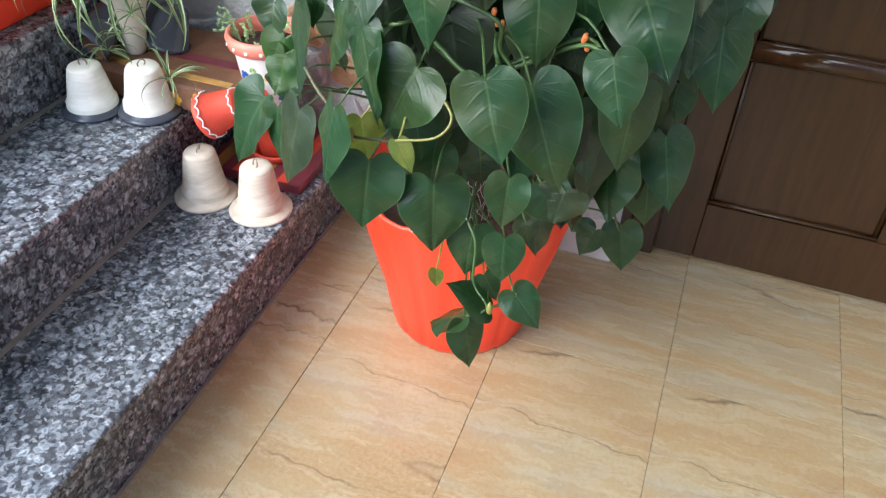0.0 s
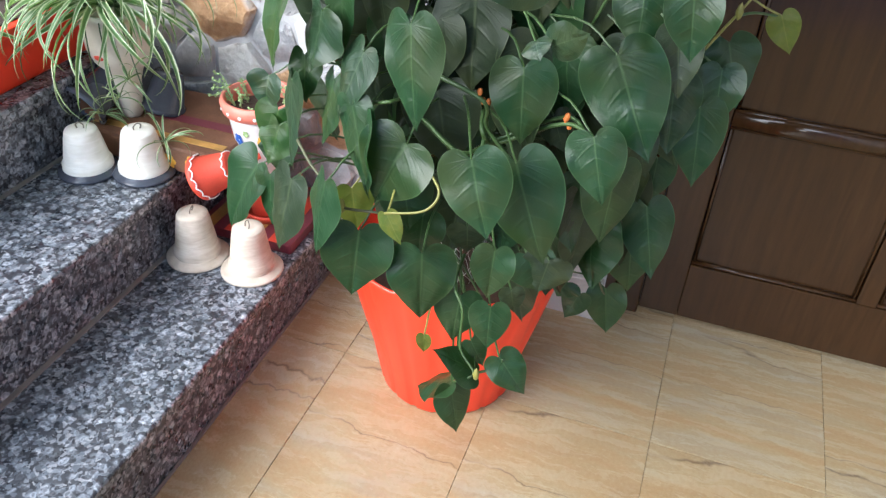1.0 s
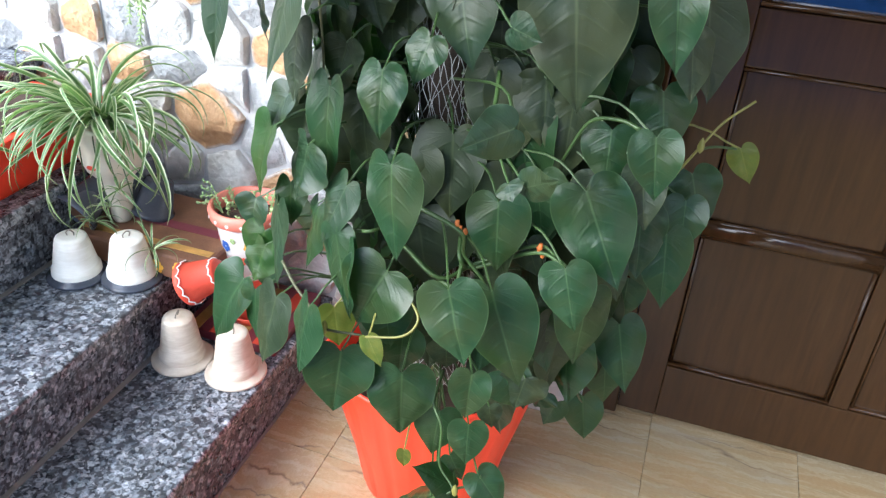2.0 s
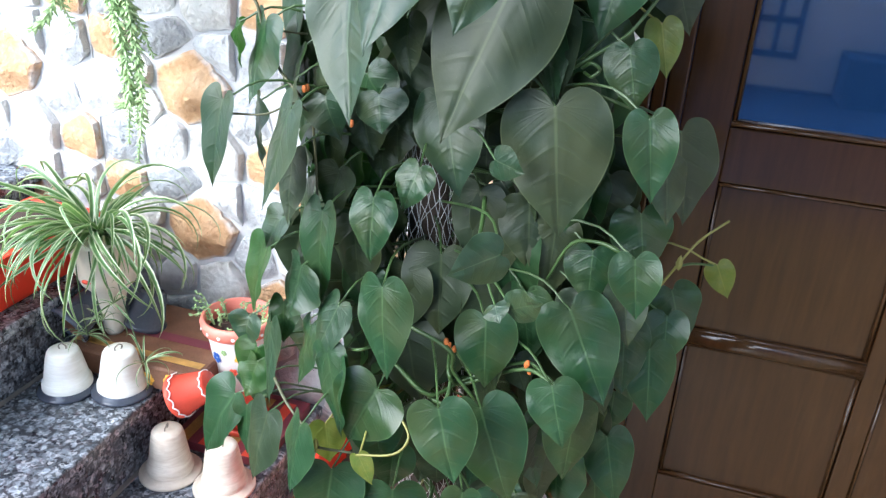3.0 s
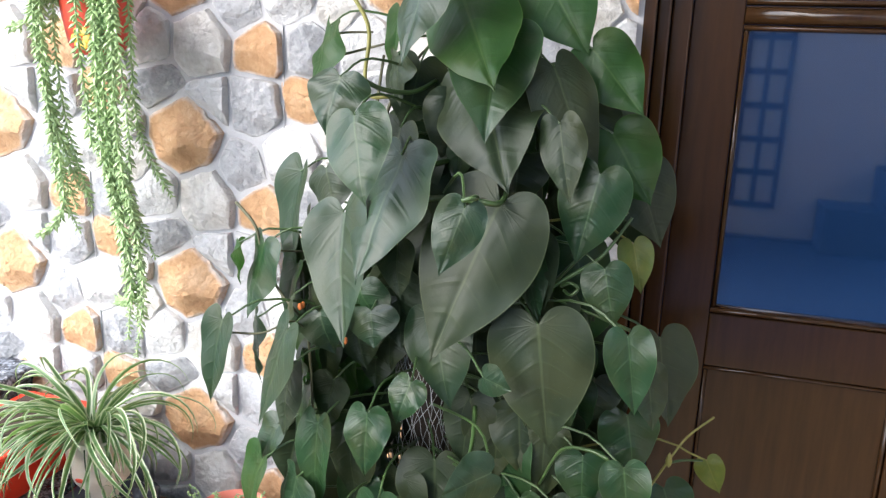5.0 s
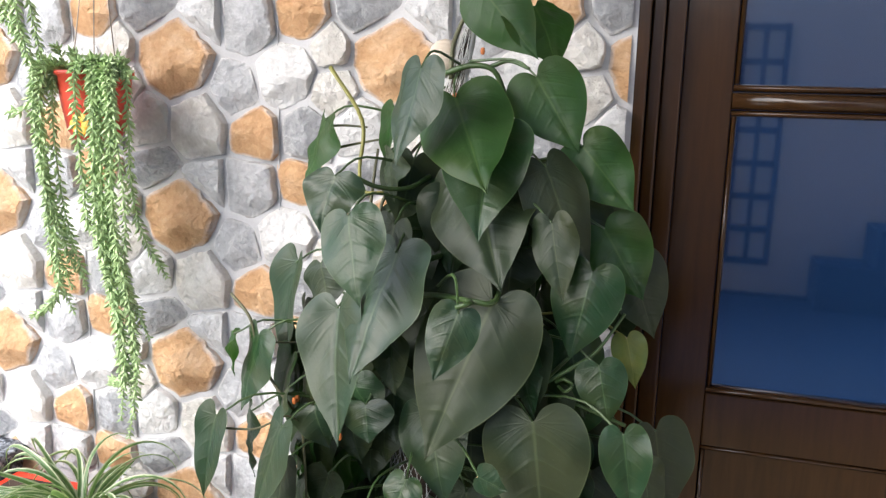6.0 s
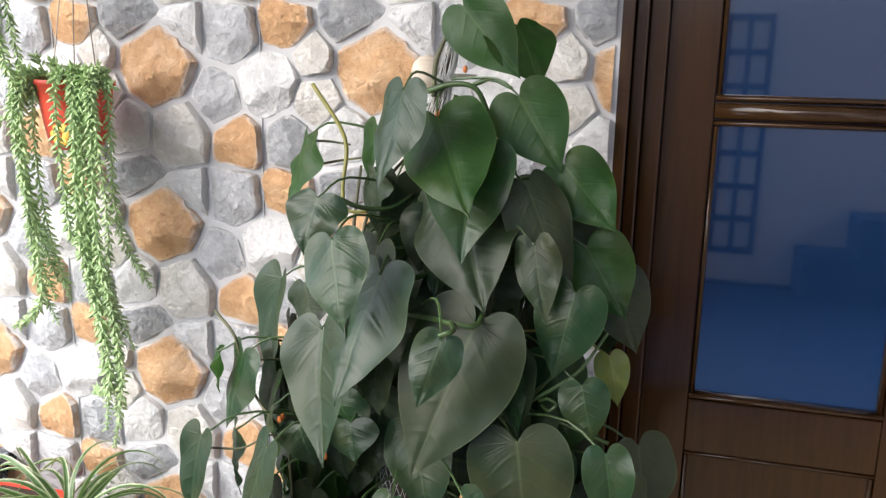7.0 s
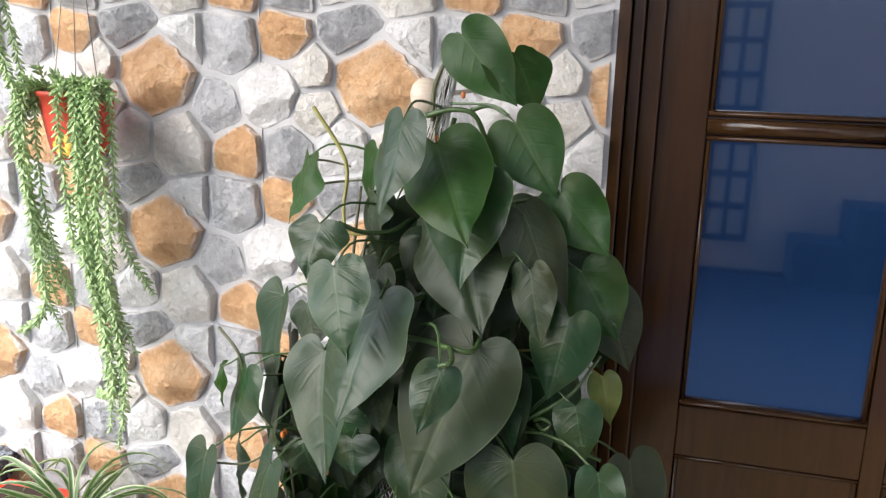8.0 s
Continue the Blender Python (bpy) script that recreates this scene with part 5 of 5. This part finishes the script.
basket = thing("hanging_basket", (-0.985, 1.60, 1.80), "trailing succulent in a small hanging pot above", "plant")
part("pot", lathe([(0.0, 0.0), (0.04, 0.0), (0.06, 0.09), (0.064, 0.09), (0.064, 0.10), (0.056, 0.10), (0.0, 0.07)], 32), WHITE_PAINT, basket, "", True)
part("wire", tube([(0.0, 0.0, 0.07), (0.0, 0.05, 0.35), (0.0, 0.19, 0.45)], 0.0012, 0.0012, 4, 4), WIRE, basket)
keep = hanging
hanging = basket
strand([(0.03, -0.03, 0.10), (0.06, -0.05, 0.08), (0.05, -0.05, -0.10), (0.055, -0.03, -0.24), (0.06, -0.01, -0.36)], 11, 0.012, 380)
strand([(-0.01, -0.04, 0.10), (0.0, -0.065, 0.08), (0.01, -0.06, -0.08), (0.03, -0.04, -0.22)], 12, 0.012, 380)
for k, (x, drop) in enumerate(((-0.055, 0.20), (-0.030, 0.27), (-0.005, 0.30), (0.020, 0.34), (0.042, 0.38))):
    strand([(x * 0.6, -0.03, 0.10), (x, -0.065, 0.08), (x + 0.01, -0.06, -drop * 0.3), (x - 0.004, -0.04, -drop * 0.7), (x + 0.008, -0.02, -drop)], 90 + k, 0.0138, 380)
hanging = keep

# pale ball fixed to the wall behind the plant's top
ball = thing("wall_ball", (-0.158, 1.50, 1.462), "cream egg-shaped ornament behind the top of the climber", "ornament")
part("shell", lathe([(0.0, -0.026), (0.014, -0.022), (0.022, -0.010), (0.024, 0.004), (0.020, 0.017), (0.011, 0.025), (0.0, 0.028)], 24, 0.04), CREAM_CUP, ball, "", True)
part("stud", tube([(0, 0.015, 0), (0, 0.1, 0.0), (0, 0.29, 0.0)], 0.004, 0.004, 6, 3), WIRE, ball)

# ---- small pieces of the floor and the wall ----
tile_mesh = mesh_from(box(-0.1521, 0.1521, -0.3046, 0.3046, -0.01, 0.0, 0.0004, 1), TILE)
for i in range(-1, 8):
    for j in range(-3, 1):
        x, y = -0.37 + 0.305 * (i + 0.5), 1.47 + 0.61 * (j + 0.5)
        if i == -1:
            x, narrow = -0.445, 0.148 / 0.303
        else:
            narrow = 1
        if y > 1.7:
            y, short = 1.67, 0.398 / 0.608
        else:
            short = 1
        t = new("tile", tile_mesh)
        t.parent = floor
        t.matrix_basis = pose(x, y, 0, 0, 0, 180 * (j % 2)) @ Matrix.Diagonal((narrow, short, 1, 1))

# one printed wall panel, 457 x 305 mm, holds thirteen stones; it repeats over the wall
PANEL_W, PANEL_H = 0.457, 0.309
SEEDS = (
    (0.000, 0.000, 0.060, "white"), (0.086, 0.042, 0.020, "cream"), (0.096, -0.034, 0.042, "cream"), (0.042, -0.104, 0.048, "dark"),
    (0.026, -0.203, 0.042, "orange"), (0.155, -0.094, 0.050, "white"), (0.225, 0.028, 0.082, "orange"), (-0.108, -0.032, 0.052, "grey"),
    (-0.190, -0.099, 0.066, "cream"), (-0.064, -0.112, 0.050, "orange"), (-0.282, -0.190, 0.044, "dark"), (-0.171, -0.212, 0.045, "white"),
    (-0.078, -0.216, 0.058, "grey"),
)
ORIGIN_X, ORIGIN_Z = -0.553, 1.441


def clip(poly, nx, nz, d):
    """Keep the part of a polygon where nx * x + nz * z <= d."""
    out = []
    for (ax, az), (bx, bz) in zip(poly, poly[1:] + poly[:1]):
        fa, fb = nx * ax + nz * az - d, nx * bx + nz * bz - d
        if fa <= 0:
            out.append((ax, az))
        if fa * fb < 0:
            k = fa / (fa - fb)
            out.append((ax + k * (bx - ax), az + k * (bz - az)))
    return out


def stone_mesh(k):
    """The stone of one seed: its cell among the neighbours, gapped, rounded, rough and standing proud."""
    sx, sz, size, tone = SEEDS[k]
    rng = random.Random(40 + k)
    poly = [(-0.2, -0.2), (0.2, -0.2), (0.2, 0.2), (-0.2, 0.2)]
    for m, (ox, oz, other, _) in enumerate(SEEDS):
        for px in (-1, 0, 1):
            for pz in (-1, 0, 1):
                dx, dz = ox + px * PANEL_W - sx, oz + pz * PANEL_H - sz
                dist = math.hypot(dx, dz)
                if dist < 1e-6:
                    continue
                share = dist * 0.5 + (size ** 2 - other ** 2) / (2 * dist)
                poly = clip(poly, dx / dist, dz / dist, share - 0.0030)
    cx = sum(p[0] for p in poly) / len(poly)
    cz = sum(p[1] for p in poly) / len(poly)
    poly = [(cx + (x - cx) * rng.uniform(0.93, 1.05), cz + (z - cz) * rng.uniform(0.93, 1.05)) for x, z in poly]
    outline = []
    for (ax, az), (bx, bz) in zip(poly, poly[1:] + poly[:1]):
        n = max(2, int(math.hypot(bx - ax, bz - az) / 0.015))
        outline += [(ax + (bx - ax) * i / n, az + (bz - az) * i / n) for i in range(n)]
    for _ in range(1):
        outline = [((a[0] + 6 * b[0] + c[0]) / 8, (a[1] + 6 * b[1] + c[1]) / 8) for a, b, c in zip(outline[-1:] + outline[:-1], outline, outline[1:] + outline[:1])]
    bm = bmesh.new()
    rings = []
    high = 0.024 + 0.010 * rng.random()
    facet = [(rng.uniform(-1, 1), rng.uniform(-1, 1), rng.uniform(0.82, 1.1)) for _ in range(3)]
    facet.append((rng.uniform(-0.35, 0.35), -1.5, rng.uniform(1.15, 1.4)))
    for inset, lift in ((0.0, 0.0), (0.012, 0.55), (0.055, 0.85), (0.14, 0.97), (0.30, 1.0), (0.52, 1.0), (0.76, 1.0)):
        ring = []
        for x, z in outline:
            wob = 1 - 0.06 * noise.noise((x * 60, z * 60, k * 3.1)) - 0.02 * noise.noise((x * 150, z * 150, k)) - inset
            px, pz = cx + (x - cx) * wob, cz + (z - cz) * wob
            h = high * lift
            if lift > 0.5:
                u, w = (px - cx) / 0.06, (pz - cz) / 0.06
                h = min([h] + [high * (c - 0.75 * (a * u + b * w)) for a, b, c in facet]) + 0.004 * noise.noise((px * 70, pz * 70, k))
            ring.append(bm.verts.new((px, -max(h, 0.35 * high * lift), pz)))
        rings.append(ring)
    top = bm.verts.new((cx, -min([high] + [high * c for _, _, c in facet]), cz))
    n = len(outline)
    for a, b in zip(rings, rings[1:]):
        for i in range(n):
            bm.faces.new((a[i], a[(i + 1) % n], b[(i + 1) % n], b[i]))
    for i in range(n):
        bm.faces.new((rings[-1][i], rings[-1][(i + 1) % n], top))
    me = mesh_from(bm, STONES[tone], True)
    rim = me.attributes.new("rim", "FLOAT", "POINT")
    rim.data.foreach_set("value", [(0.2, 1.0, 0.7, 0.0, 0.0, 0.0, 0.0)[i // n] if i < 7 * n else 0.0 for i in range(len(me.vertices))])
    me.set_sharp_from_angle(angle=radians(24))
    return me, cx + sx, cz + sz


def cut_mesh(me, edge):
    """The stone sawn off upright at local x = edge."""
    bm = bmesh.new()
    bm.from_mesh(me)
    bmesh.ops.bisect_plane(bm, geom=bm.verts[:] + bm.edges[:] + bm.faces[:], plane_co=(edge, 0, 0), plane_no=(1, 0, 0), clear_outer=True)
    return mesh_from(bm, me.materials[0], True)


stones = [stone_mesh(k) for k in range(len(SEEDS))]
for k, (me, cx, cz) in enumerate(stones):
    for i in range(-3, 3):
        for j in range(-5, 3):
            x, z = ORIGIN_X + SEEDS[k][0] + i * PANEL_W, ORIGIN_Z + SEEDS[k][1] + j * PANEL_H
            if -1.75 < x < 0.14 and 0.1 < z < 1.95:
                edge = 0.0765 - x
                cut = max(v.co.x for v in me.vertices) > edge
                if cut and min(v.co.x for v in me.vertices) > edge - 0.006:
                    continue
                s = new("stone", cut_mesh(me, edge) if cut else me)
                s.parent = wall
                s.matrix_basis = pose(x, WALL_Y + 0.007, z)
for i in range(-2, 3):
    part("joint", box(-0.567 + i * PANEL_W - 0.0012, -0.567 + i * PANEL_W + 0.0012, WALL_Y - 0.003, WALL_Y - 0.0005, 0.1, 2.0), MORTAR, wall) if -1.8 < -0.567 + i * PANEL_W < 0.08 else None
